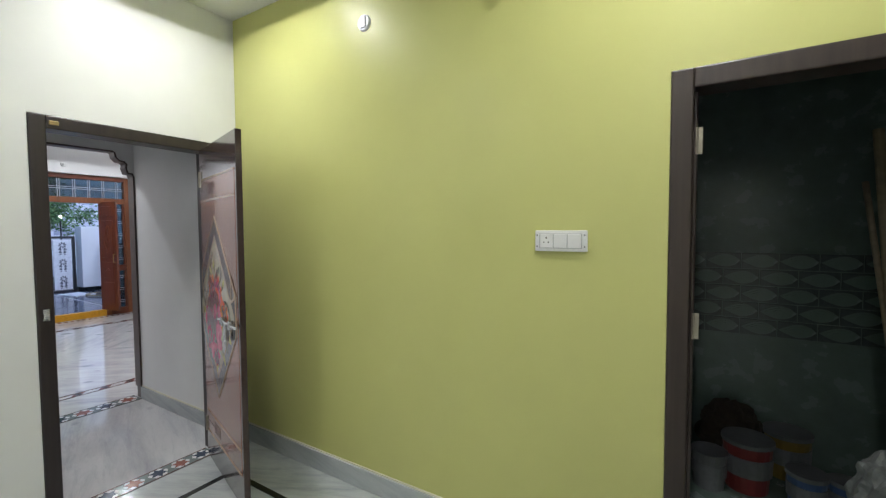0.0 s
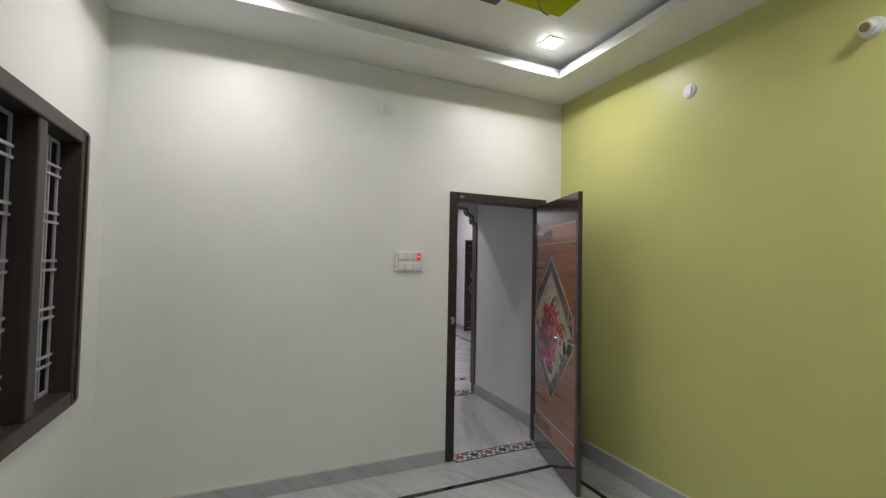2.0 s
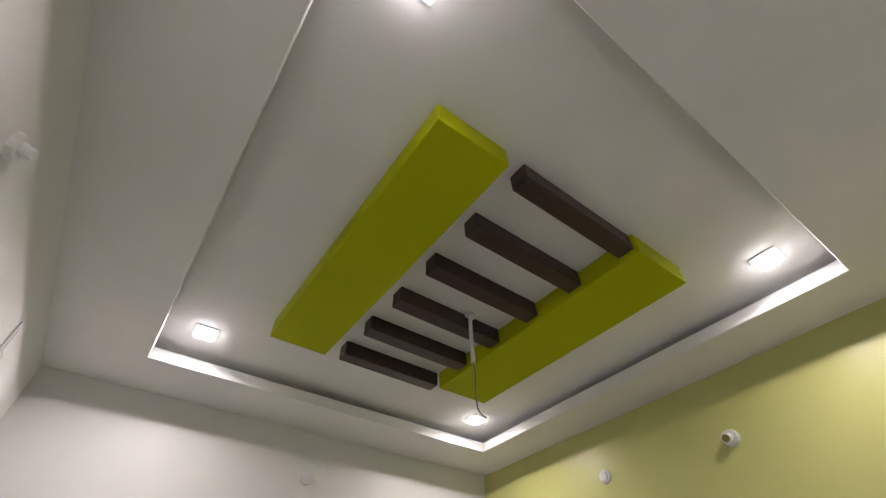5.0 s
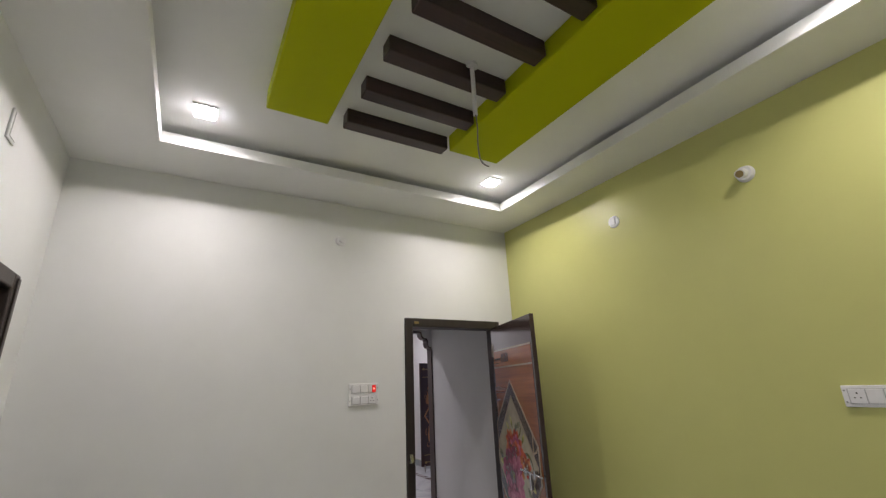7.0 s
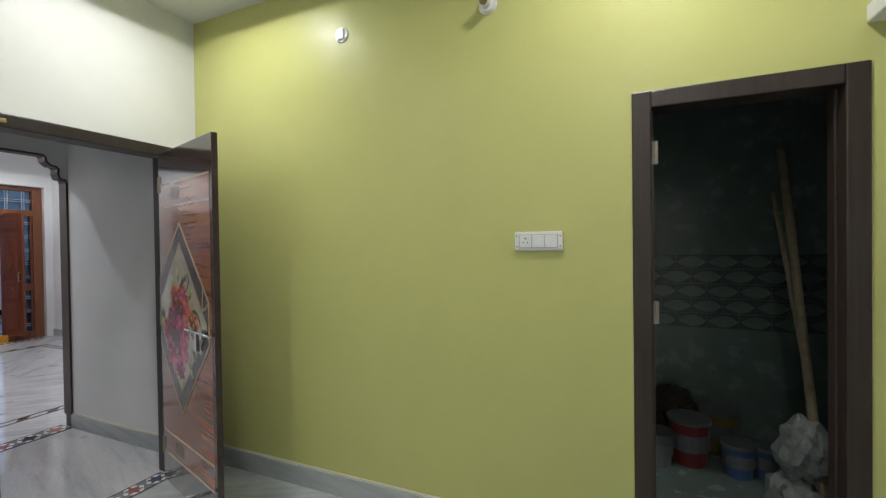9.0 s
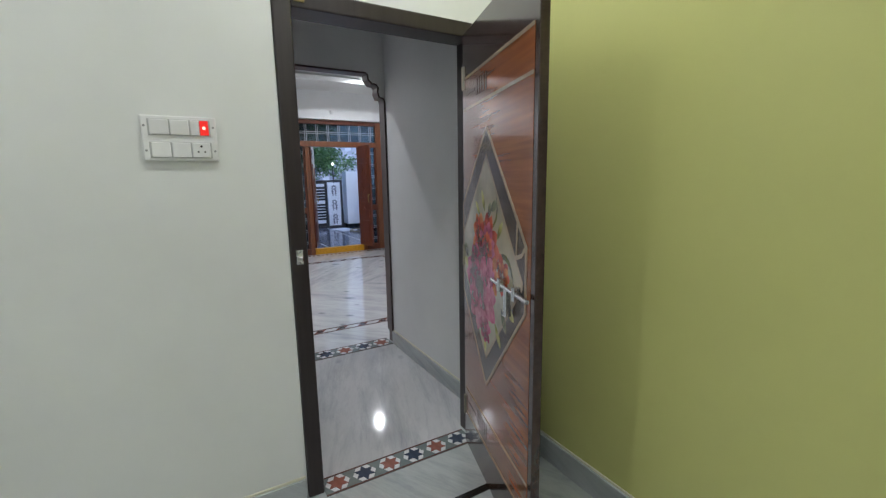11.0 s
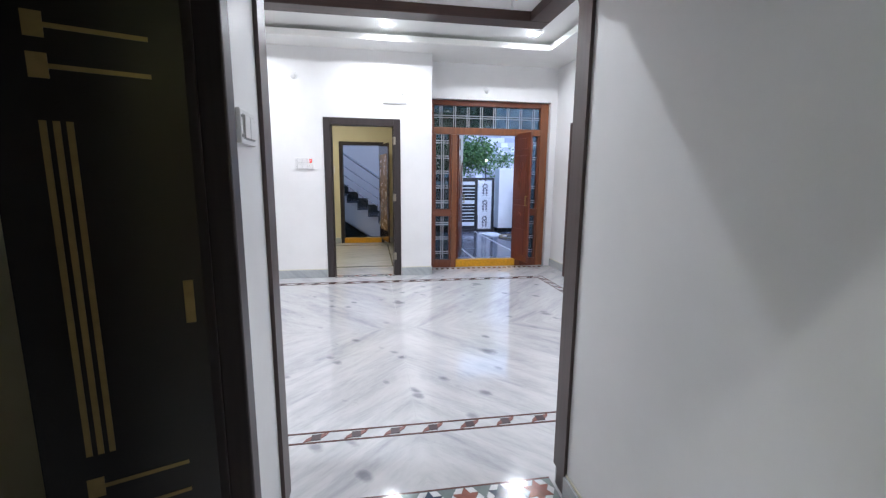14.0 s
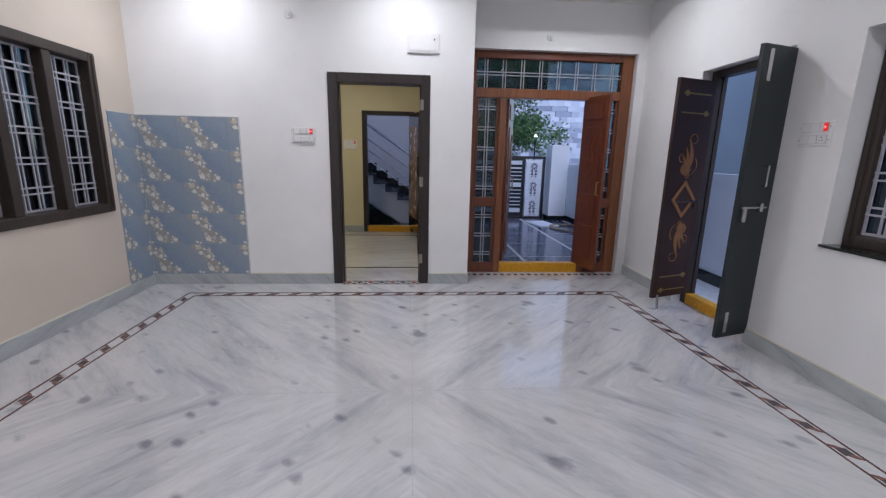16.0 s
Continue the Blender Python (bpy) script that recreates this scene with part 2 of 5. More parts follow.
def box(bm, x0, x1, y0, y1, z0, z1, bevel=0.0, m=None):
    """Adds a box, its edges rounded by bevel, turned by m."""
    r = bmesh.ops.create_cube(bm, size=1.0)
    vs = r["verts"]
    for v in vs:
        v.co = Vector((x0 + (v.co.x + 0.5) * (x1 - x0), y0 + (v.co.y + 0.5) * (y1 - y0), z0 + (v.co.z + 0.5) * (z1 - z0)))
    if bevel:
        es = list({e for v in vs for e in v.link_edges})
        out = bmesh.ops.bevel(bm, geom=es, offset=bevel, segments=2, affect="EDGES", profile=0.5, clamp_overlap=True)
        vs = list({v for f in out["faces"] for v in f.verts} | {v for v in vs if v.is_valid})
    if m is not None:
        bmesh.ops.transform(bm, matrix=m, verts=vs)
    return bm


def boxed(*args, **kw):
    return box(bmesh.new(), *args, **kw)


def rod(bm, a, b, r, n=10, r2=None):
    """Adds a round rod from a to b."""
    a, b = Vector(a), Vector(b)
    d = b - a
    m = Matrix.Translation((a + b) / 2) @ d.to_track_quat("Z", "Y").to_matrix().to_4x4()
    bmesh.ops.create_cone(bm, cap_ends=True, segments=n, radius1=r, radius2=r if r2 is None else r2, depth=d.length, matrix=m)
    return bm


def poly(bm, pts, y0, y1, m=None):
    """Adds a plate with the outline pts (x, z), from y0 to y1."""
    front = [bm.verts.new((x, y0, z)) for x, z in pts]
    back = [bm.verts.new((x, y1, z)) for x, z in pts]
    bm.faces.new(front)
    bm.faces.new(back[::-1])
    for i in range(len(pts)):
        j = (i + 1) % len(pts)
        bm.faces.new((front[j], front[i], back[i], back[j]))
    if m is not None:
        bmesh.ops.transform(bm, matrix=m, verts=front + back)
    return bm


def wall(name, axis, face, back, u0, u1, z0, z1, holes, mats, label):
    """A wall with openings cut through. axis: the direction along it; mats: the front (at face), the back, the reveals."""
    us = sorted({u0, u1, *[v for h in holes for v in h[:2]]})
    zs = sorted({z0, z1, *[v for h in holes for v in h[2:]]})
    full = lambda i, k: 0 <= i < len(us) - 1 and 0 <= k < len(zs) - 1 and not any(
        h[0] <= (us[i] + us[i + 1]) / 2 <= h[1] and h[2] <= (zs[k] + zs[k + 1]) / 2 <= h[3] for h in holes)
    bm = bmesh.new()
    made = {}

    def vert(i, k, w):
        if (i, k, w) not in made:
            d = back if w else face
            made[i, k, w] = bm.verts.new((us[i], d, zs[k]) if axis == "x" else (d, us[i], zs[k]))
        return made[i, k, w]

    for i in range(len(us) - 1):
        for k in range(len(zs) - 1):
            if not full(i, k):
                continue
            for w in (0, 1):
                bm.faces.new([vert(i, k, w), vert(i + 1, k, w), vert(i + 1, k + 1, w), vert(i, k + 1, w)]).material_index = w
            for (di, dk, a, b) in ((-1, 0, (0, 0), (0, 1)), (1, 0, (1, 0), (1, 1)), (0, -1, (0, 0), (1, 0)), (0, 1, (0, 1), (1, 1))):
                if not full(i + di, k + dk):
                    p, q = (i + a[0], k + a[1]), (i + b[0], k + b[1])
                    bm.faces.new([vert(*p, 0), vert(*q, 0), vert(*q, 1), vert(*p, 1)]).material_index = 2
    return tagged(part(name, bm, mats), label, "wall", kind="structure")


def slab(name, x0, x1, y0, y1, z0, z1, mat, label, category):
    return tagged(part(name, boxed(x0, x1, y0, y1, z0, z1), mat), label, category, kind="structure")


WEST, NORTH, SOUTH = 90, 0, 180  # turns of things on a wall that faces the room there


# ---- the shell: bedroom, passage, hall ----
BX, BN, BS, BE = -2.62, 1.995, -1.32, 1.46
PX, PN, PS = -4.09, 1.945, 0.79
HX, HN, HS, MX = -8.415, 4.10, -1.15, -8.875
LOW, HIGH = 3.0, 3.12
wall("wall_bedroom_west", "y", BX, BX - 0.12, BS - 0.2, BN + 0.12, 0, HIGH + 0.3, [(0.895, 1.83, 0, 2.12)], (WHITE, WHITE, WHITE), "off-white painted wall with a doorway to the passage")
wall("wall_bedroom_north", "x", BN, BN + 0.12, BX, BE + 0.15, 0, HIGH + 0.3, [(0.128, 0.915, 0, 2.105)], (GREEN, HALL_WHITE, GREEN), "lime green painted wall with a bathroom doorway")
wall("wall_bedroom_south", "x", BS, BS - 0.2, BX, BE + 0.15, 0, HIGH + 0.3, [(-2.30, -0.90, 0.81, 2.18)], (WHITE, WHITE, WHITE), "off-white painted wall with a barred window")
wall("wall_bedroom_east", "y", BE, BE + 0.15, BS, BN, 0, HIGH + 0.3, [], (WHITE, WHITE, WHITE), "off-white painted wall behind the built-in shelves")
wall("wall_passage_north", "x", PN, BN + 0.12, PX, BX - 0.12, 0, HIGH + 0.3, [], (HALL_WHITE, HALL_WHITE, HALL_WHITE), "white painted passage wall")
wall("wall_passage_south", "x", PS, PS - 0.12, PX, BX - 0.12, 0, HIGH + 0.3, [(-3.80, -2.80, 0, 2.12)], (HALL_WHITE, CREAM, HALL_WHITE), "white painted passage wall with a doorway")
wall("wall_hall_east_south", "y", PX - 0.09, PX, HS - 0.4, 0.79, 0, HIGH + 0.3, [], (HALL_WHITE, CREAM, TRIM), "white painted wall beside the arch")
wall("wall_hall_east_north", "y", PX - 0.09, PX, 1.945, HN + 0.2, 0, HIGH + 0.3, [], (HALL_WHITE, HALL_WHITE, TRIM), "white painted wall beside the arch")
slab("wall_hall_return", -4.62, PX - 0.093, HS - 0.15, 0.55, 0, HIGH + 0.29, HALL_WHITE, "white painted wall return beside the arch in the hall", "wall")
site(HALL)
wall("wall_hall_west", "y", HX, HX - 0.14, HS - 0.2, 2.125, 0, HIGH + 0.3, [(0.685, 1.697, 0, 2.145)], (HALL_WHITE, CREAM, HALL_WHITE), "white painted wall with a doorway to the far room")
wall("wall_hall_return", "x", 2.125, 2.085, MX - 0.1, HX - 0.14, 0, HIGH + 0.3, [], (HALL_WHITE, CREAM, HALL_WHITE), "white painted return beside the entrance")
wall("wall_hall_entrance", "y", -8.81, -8.975, 2.125, HN + 0.2, 0, HIGH + 0.3, [(2.135, 4.0, 0, 2.505)], (HALL_WHITE, PALE_PAINT, HALL_WHITE), "white painted wall round the wooden entrance")
wall("wall_hall_north", "x", HN, HN + 0.22, -8.81, PX - 0.03, 0, HIGH + 0.3, [(-7.81, -6.87, 0, 2.15), (-6.41, -5.1, 0.87, 2.13)], (HALL_WHITE, PALE_PAINT, HALL_WHITE), "white painted wall with a side entrance and a window recess")
wall("wall_hall_south", "x", HS, HS - 0.2, HX, PX - 0.03, 0, HIGH + 0.3, [(-7.95, -6.55, 0.826, 2.137)], (BEIGE, PALE_PAINT, BEIGE), "beige painted wall with a barred window")

site(HOME)
slab("floor_bedroom", BX - 0.06, BE + 0.15, BS - 0.2, BN + 0.06, -0.12, 0, MARBLE_BED, "polished grey-white marble bedroom floor", "floor")
slab("floor_passage", PX - 0.02, BX - 0.06, PS - 0.12, PN + 0.1, -0.12, 0, MARBLE_PASS, "polished white marble passage floor", "floor")
site(HALL)
floor_hall = slab("floor_hall", -8.975, PX + 0.035, HS - 0.2, HN + 0.2, -0.12, 0, MARBLE_HALL, "book-matched polished white marble hall floor", "floor")

site(HOME)


def tray_ceiling(name, x0, x1, y0, y1, tx0, tx1, ty0, ty1, label):
    """A dropped border round a raised middle: its edge is a thin lip before a dark cove; one closed shell."""
    bm = bmesh.new()
    lip, cove = 0.072, 0.16
    rings = [(x0, x1, y0, y1, HIGH + 0.1), (x0, x1, y0, y1, LOW)]
    for out, z in ((0.003, LOW), (0.0, LOW + 0.003), (0.0, LOW + lip - 0.003), (0.003, LOW + lip), (cove, LOW + lip), (cove, HIGH)):
        rings.append((tx0 - out, tx1 + out, ty0 - out, ty1 + out, z))
    loops = [[bm.verts.new(c) for c in ((a, c, z), (b, c, z), (b, d, z), (a, d, z))] for a, b, c, d, z in rings]
    for p, q in zip(loops, loops[1:]):
        for k in range(4):
            bm.faces.new((p[k], p[(k + 1) % 4], q[(k + 1) % 4], q[k]))
    bm.faces.new(loops[0])
    bm.faces.new(loops[-1])
    return tagged(part(name, bm, CEIL), label, "ceiling", kind="structure")


tray_ceiling("ceiling_bedroom", BX, BE, BS, BN, -2.19, 0.44, -0.845, 1.62, "white false ceiling with a raised tray")
site(HALL)
tray_ceiling("ceiling_hall", -8.81, PX - 0.035, HS, HN, -8.0, -4.6, -0.62, 3.6, "white false ceiling with a raised tray")
site(HOME)
slab("ceiling_passage", PX, BX - 0.12, PS, PN, 2.92, 3.05, CEIL, "white plain passage ceiling", "ceiling")


PUTTY = paint("pale_putty_paint", (0.70, 0.68, 0.56), 0.6)


def skirting(name, axis, at, out, spans, h=0.11):
    """Marble skirting along a wall; out: the side on which it stands proud."""
    bm, putty = bmesh.new(), bmesh.new()
    for a, b in spans:
        lo, hi = sorted((at, at + out * 0.014))
        if axis == "x":
            box(bm, a, b, lo, hi, 0, h, 0.003)
        else:
            box(bm, lo, hi, a, b, 0, h, 0.003)
        lo, hi = sorted((at, at + out * 0.006))
        box(putty, *((a, b, lo, hi) if axis == "x" else (lo, hi, a, b)), h, h + 0.012, 0.002)
    tagged(part("trim", putty, PUTTY), "pale putty line above the skirting", "trim", kind="structure")
    return tagged(part(name, bm, MARBLE_BASE), "grey marble skirting along the wall foot", "baseboard", kind="structure")


skirting("baseboard", "y", BX, 1, [(BS, 0.89)], 0.098)
skirting("baseboard", "x", BN, -1, [(BX, 0.123), (0.92, 1.02)], 0.12)
skirting("baseboard", "x", BS, 1, [(BX, BE)])
skirting("baseboard", "x", PN, -1, [(PX, BX - 0.12)])
skirting("baseboard", "x", PS, 1, [(PX, -3.805)])
skirting("baseboard", "y", PX - 0.09, -1, [(HS - 0.15, 0.79), (1.945, HN - 0.15)])
site(HALL)
skirting("baseboard", "y", HX, 1, [(HS, 0.68), (1.702, 2.125)])
skirting("baseboard", "x", 2.125, 1, [(-8.79, HX)])
skirting("baseboard", "x", HN, -1, [(-8.81, -7.815), (-6.865, PX - 0.05)])
skirting("baseboard", "x", HS, 1, [(HX, PX - 0.05)])


site(HOME)


# ---- arch between passage and hall ----
def arch():
    """The head of the arch with its stepped scroll brackets, edged in brown."""
    y0, y1, top = 0.79, 1.945, 2.215
    half = [(0.0, 2.00), (0.012, 2.035), (0.045, 2.04), (0.055, 2.075), (0.05, 2.11), (0.07, 2.135), (0.105, 2.14), (0.13, 2.165), (0.135, 2.20), (0.155, top)]
    line = [(y0 + a, z) for a, z in half] + [(y1 - a, z) for a, z in half[::-1]]
    x0, x1 = PX - 0.09, PX
    bm = bmesh.new()
    poly(bm, line + [(y1, HIGH + 0.3), (y0, HIGH + 0.3)], 0, 0.09, Matrix.Translation((x1, 0, 0)) @ Matrix.Rotation(radians(90), 4, "Z"))
    head = tagged(part("wall_arch_head", bm, HALL_WHITE), "white wall over the arch with scrolled corners", "wall", kind="structure")
    bm = bmesh.new()
    w = 0.014
    prev = None
    path = [(y0, 0.105)] + line + [(y1, 0.105)]
    for i, (y, z) in enumerate(path):
        a, b = path[max(0, i - 1)], path[min(len(path) - 1, i + 1)]
        t = Vector((b[0] - a[0], b[1] - a[1])).normalized()
        nrm = Vector((t.y, -t.x)) * w
        ring = [bm.verts.new(c) for c in ((x1 + 0.006, y, z), (x0 - 0.006, y, z), (x0 - 0.006, y + nrm.x, z + nrm.y), (x1 + 0.006, y + nrm.x, z + nrm.y))]
        if prev:
            for k in range(4):
                bm.faces.new((prev[k], prev[(k + 1) % 4], ring[(k + 1) % 4], ring[k]))
        prev = ring
    tagged(part("trim_arch", bm, TRIM), "brown painted trim lining the arch edge", "trim", kind="structure")


arch()


# ---- doors ----
def door_frame(name, at, width, height, jamb, depth, mat, label, sill=None, far_jamb=None):
    """A wooden frame in its doorway: two jambs and a head with a rounded face; local x along the wall, y into it."""
    d = thing(name, at, label, "door", kind="structure")
    far = far_jamb or jamb
    for x0, x1, s0, s1 in ((0.002, jamb, jamb, jamb + 0.012), (width - far, width - 0.002, width - far - 0.012, width - far)):
        part("jamb", boxed(x0, x1, -0.012, depth, 0, height - 0.002, 0.006), mat, d)
        part("stop", boxed(s0, s1, 0.05, depth - 0.01, 0, height - jamb, 0.003), mat, d)
    part("head", boxed(jamb, width - far, -0.012, depth, height - jamb, height - 0.002, 0.006), mat, d)
    if sill:
        part("threshold", boxed(jamb, width - jamb, 0.0, depth, 0, sill, 0.006), YELLOW, d, "yellow painted threshold")
    return d


def at_wall(x, y, turn, z=0.0):
    return pose(x, y, z, 0, 0, turn)


def bolt(parent, x, y, z0, z1, mat=STEEL):
    """A tower bolt: backing strip, rod and knob."""
    b = part("tower_bolt", boxed(x - 0.014, x + 0.014, y - 0.004, y, z0, z1, 0.001), mat, parent, "steel tower bolt")
    bm = rod(bmesh.new(), (x, y - 0.010, z0 + 0.02), (x, y - 0.010, z1 + 0.03), 0.006)
    rod(bm, (x, y - 0.01, (z0 + z1) / 2), (x, y - 0.03, (z0 + z1) / 2), 0.005)
    part("bolt_rod", bm, mat, b)


def hinge(parent, x, y, z):
    bm = boxed(x - 0.02, x + 0.02, y - 0.003, y, z - 0.05, z + 0.05, 0.001)
    rod(bm, (x, y - 0.006, z - 0.05), (x, y - 0.006, z + 0.05), 0.006)
    part("hinge", bm, HINGE_STEEL, parent, "steel butt hinge")


door_1 = door_frame("door_1", at_wall(BX, 0.895, WEST), 0.935, 2.12, 0.07, 0.125, FRAME, "dark brown wooden door frame, its flowered leaf standing open", None, 0.045)
door_2 = door_frame("door_2", at_wall(0.128, BN, NORTH), 0.787, 2.105, 0.075, 0.125, FRAME_B, "brown wooden bathroom door frame, standing open")
site(HALL)
door_3 = door_frame("door_3", at_wall(HX, 0.685, WEST), 1.012, 2.145, 0.095, 0.145, FRAME, "dark brown wooden frame of the open inner doorway")
site(HOME)
door_5 = door_frame("door_5", at_wall(-2.80, PS, SOUTH), 1.00, 2.12, 0.07, 0.125, FRAME, "dark brown passage door frame, its leaf open inwards")
for z in (1.85, 1.15, 0.25):
    hinge(door_2, 0.085, 0.06, z)


# ---- ceiling lamps ----
def downlight(x, y, watts=LAMP_WATTS, z=HIGH, color=(1.0, 0.98, 0.95)):
    """A square LED downlight: rim and a bright diffuser that stands a little proud, with its light."""
    d = thing("ceiling_light", pose(x, y, z), "white square LED downlight, lit, set in the ceiling", "lamp", "ceiling downlights")
    bm = bmesh.new()
    for a in range(4):
        box(bm, -0.05, 0.065, 0.05, 0.065, -0.008, 0.0, 0.002, Matrix.Rotation(radians(90 * a), 4, "Z"))
    part("rim", bm, PLASTIC, d)
    part("diffuser", boxed(-0.0495, 0.0495, -0.0495, 0.0495, -0.022, -0.001, 0.004), LED, d, "glowing white diffuser")
    data = bpy.data.lights.new("downlight", "AREA")
    data.shape, data.size, data.energy, data.color, data.spread = "SQUARE", 0.05, watts, color, radians(162)
    lamp = new("light", data)
    lamp.parent, lamp.location = d, (0, 0, -0.026)
    return d


for x, y in ((-1.955, -0.638), (-1.96, 1.36), (0.235, 1.405), (0.235, -0.62)):
    downlight(x, y, LAMP_WATTS)
site(HALL)
for x in (-7.76, -4.85):
    for y in (-0.36, 1.49, 3.29):
        downlight(x, y, LAMP_WATTS * 1.2, HIGH, (0.93, 0.95, 1.0))


site(HOME)


# ---- ceiling ornaments ----
def ceiling_beam(name, x0, x1, y0, y1, z0, mat, label):
    ob = part(name, boxed(x0, x1, y0, y1, z0, HIGH, 0.006), mat)
    return tagged(ob, label, "ceiling beam", "bedroom ceiling beams")


ceiling_beam("ceiling_panel", -1.62, -0.062, -0.36, -0.035, 3.01, LIME, "lime green raised plaster band on the ceiling")
ceiling_beam("ceiling_panel", -1.56, -0.05, 0.725, 1.10, 3.01, LIME, "lime green raised plaster band on the ceiling")
for i in range(6):
    x = -1.65 + 0.30 * i
    ceiling_beam("ceiling_beam", x, x + 0.085, 0.06, 0.72, 3.03, BROWN_BEAM, "dark brown plaster bar across the ceiling ornament")


def fan_hook(x, y, z):
    """A hook pipe with a loose wire hanging from it."""
    t = thing("fan_hook", pose(x, y, z), "white fan hook pipe with a loose hanging wire", "hook")
    part("pipe", rod(bmesh.new(), (0, 0, -0.02), (0.0, 0.0, -0.30), 0.011), PLASTIC, t)
    part("cap", rod(bmesh.new(), (0, 0, 0), (0, 0, -0.02), 0.03), PLASTIC, t)
    cu = bpy.data.curves.new("wire", "CURVE")
    cu.dimensions, cu.bevel_depth, cu.bevel_resolution = "3D", 0.0035, 1
    sp = cu.splines.new("NURBS")
    pts = [(0, 0, -0.29), (0.01, 0.0, -0.36), (-0.015, 0.012, -0.43), (0.012, -0.008, -0.50), (0.0, 0.01, -0.56), (0.03, 0.03, -0.585)]
    sp.points.add(len(pts) - 1)
    for p, c in zip(sp.points, pts):
        p.co = (*c, 1)
    sp.use_endpoint_u, sp.order_u = True, 3
    cu.materials.append(WIRE)
    w = new("wire", cu)
    w.parent = t
    tagged(w, "loose grey electric wire")


WIRE = plain("grey_wire_sheath", (0.16, 0.15, 0.13), 0.5)
fan_hook(-0.955, 0.50, HIGH)


def hall_ornament():
    t = thing("ceiling_ornament", pose(-6.2, 1.5, HIGH), "brown beam frame round an orange panel on the hall ceiling", "ceiling ornament")
    for x0, x1, y0, y1 in ((-1.15, -0.93, -1.75, 1.72), (0.93, 1.15, -1.75, 1.72), (-0.93, 0.93, -1.75, -1.53), (-0.93, 0.93, 1.50, 1.72)):
        part("beam", boxed(x0, x1, y0, y1, -0.10, 0, 0.006), BROWN_BEAM, t)
    part("panel", boxed(-0.55, 0.75, -1.2, 1.22, -0.06, 0, 0.005), ORANGE, t, "orange painted raised panel")
    part("pipe", rod(bmesh.new(), (-0.7, 1.22, 0), (-0.7, 1.22, -0.09), 0.012), PLASTIC, t)


site(HALL)
hall_ornament()
site(HOME)


# ---- switchboards and wall points ----
PLATE_GAP = plain("pale_grey_plate_gap", (0.50, 0.50, 0.50), 0.4)
NEON = emitter("neon_glow", (1.0, 0.22, 0.15), 1.2)
def switchboard(at, wide, high, rows, lit, label):
    """A modular plate with rockers, a socket and screws; local -y faces the room."""
    t = thing("switchboard", at, label, "switch")
    part("plate", boxed(-wide / 2, wide / 2, -0.014, 0, -high / 2, high / 2, 0.004), PLASTIC, t)
    n = len(rows)
    rh = high / n
    for r, row in enumerate(rows):
        zc = high / 2 - rh * (r + 0.5)
        w = wide - 0.045
        cell = w / len(row)
        part("recess", boxed(-w / 2 - 0.003, w / 2 + 0.003, -0.0155, -0.013, zc - rh * 0.36, zc + rh * 0.36, 0.001), PLATE_GAP, t)
        for i, kind in enumerate(row):
            x = -w / 2 + cell * (i + 0.5)
            if kind == "h":
                part("rocker", boxed(x - cell * 0.46, x - 0.001, -0.020, -0.014, zc - rh * 0.33, zc + rh * 0.33, 0.002), PLASTIC, t)
                r = part("rocker", boxed(x + 0.001, x + cell * 0.46, -0.020, -0.014, zc - rh * 0.33, zc + rh * 0.33, 0.002), RED_LIT, t, "glowing red indicator switch")
                part("neon", rod(bmesh.new(), (x + cell * 0.23, -0.0199, zc), (x + cell * 0.23, -0.0207, zc), 0.006, 10), NEON, r, "bright neon lamp")
                continue
            bm = boxed(x - cell * 0.46, x + cell * 0.46, -0.020, -0.014, zc - rh * 0.33, zc + rh * 0.33, 0.002)
            if kind == "r":
                part("rocker", bm, RED_LIT, t, "glowing red indicator switch")
            elif kind == "o":
                s = part("socket", bm, PLASTIC, t)
                hm = bmesh.new()
                for dx, dz, rr in ((0, 0.013, 0.004), (-0.010, -0.006, 0.003), (0.010, -0.006, 0.003)):
                    rod(hm, (x + dx, -0.0195, zc + dz), (x + dx, -0.0212, zc + dz), rr, 8)
                part("pin_hole", hm, HOLE, s)
            else:
                part("rocker", bm, PLASTIC, t)
    for sx in (-1, 1):
        for sz in (-1, 1):
            sm = rod(bmesh.new(), (sx * (wide / 2 - 0.010), -0.0142, sz * high * 0.27), (sx * (wide / 2 - 0.010), -0.0155, sz * high * 0.27), 0.004, 8)
            part("screw", sm, GREY_PLASTIC, t)
    return t


six = [["s", "s", "h"], ["s", "s", "o"]]
switchboard(at_wall(BX, 0.562, WEST, 1.554), 0.225, 0.152, six, True, "white two-row switchboard with a lit red switch")
switchboard(at_wall(-0.277, BN, NORTH, 1.472), 0.223, 0.09, [["o", "s", "s"]], False, "white single-row switchboard with a socket")
site(HALL)
switchboard(at_wall(HX, 0.438, WEST, 1.541), 0.232, 0.15, six, True, "white two-row switchboard with a lit red switch")
switchboard(at_wall(-6.60, HN, NORTH, 1.555), 0.225, 0.152, six, True, "white two-row switchboard with a lit red switch")
site(HOME)
switchboard(at_wall(-3.905, PS, SOUTH, 1.495), 0.15, 0.095, [["s", "s"]], False, "white two-rocker switch plate")


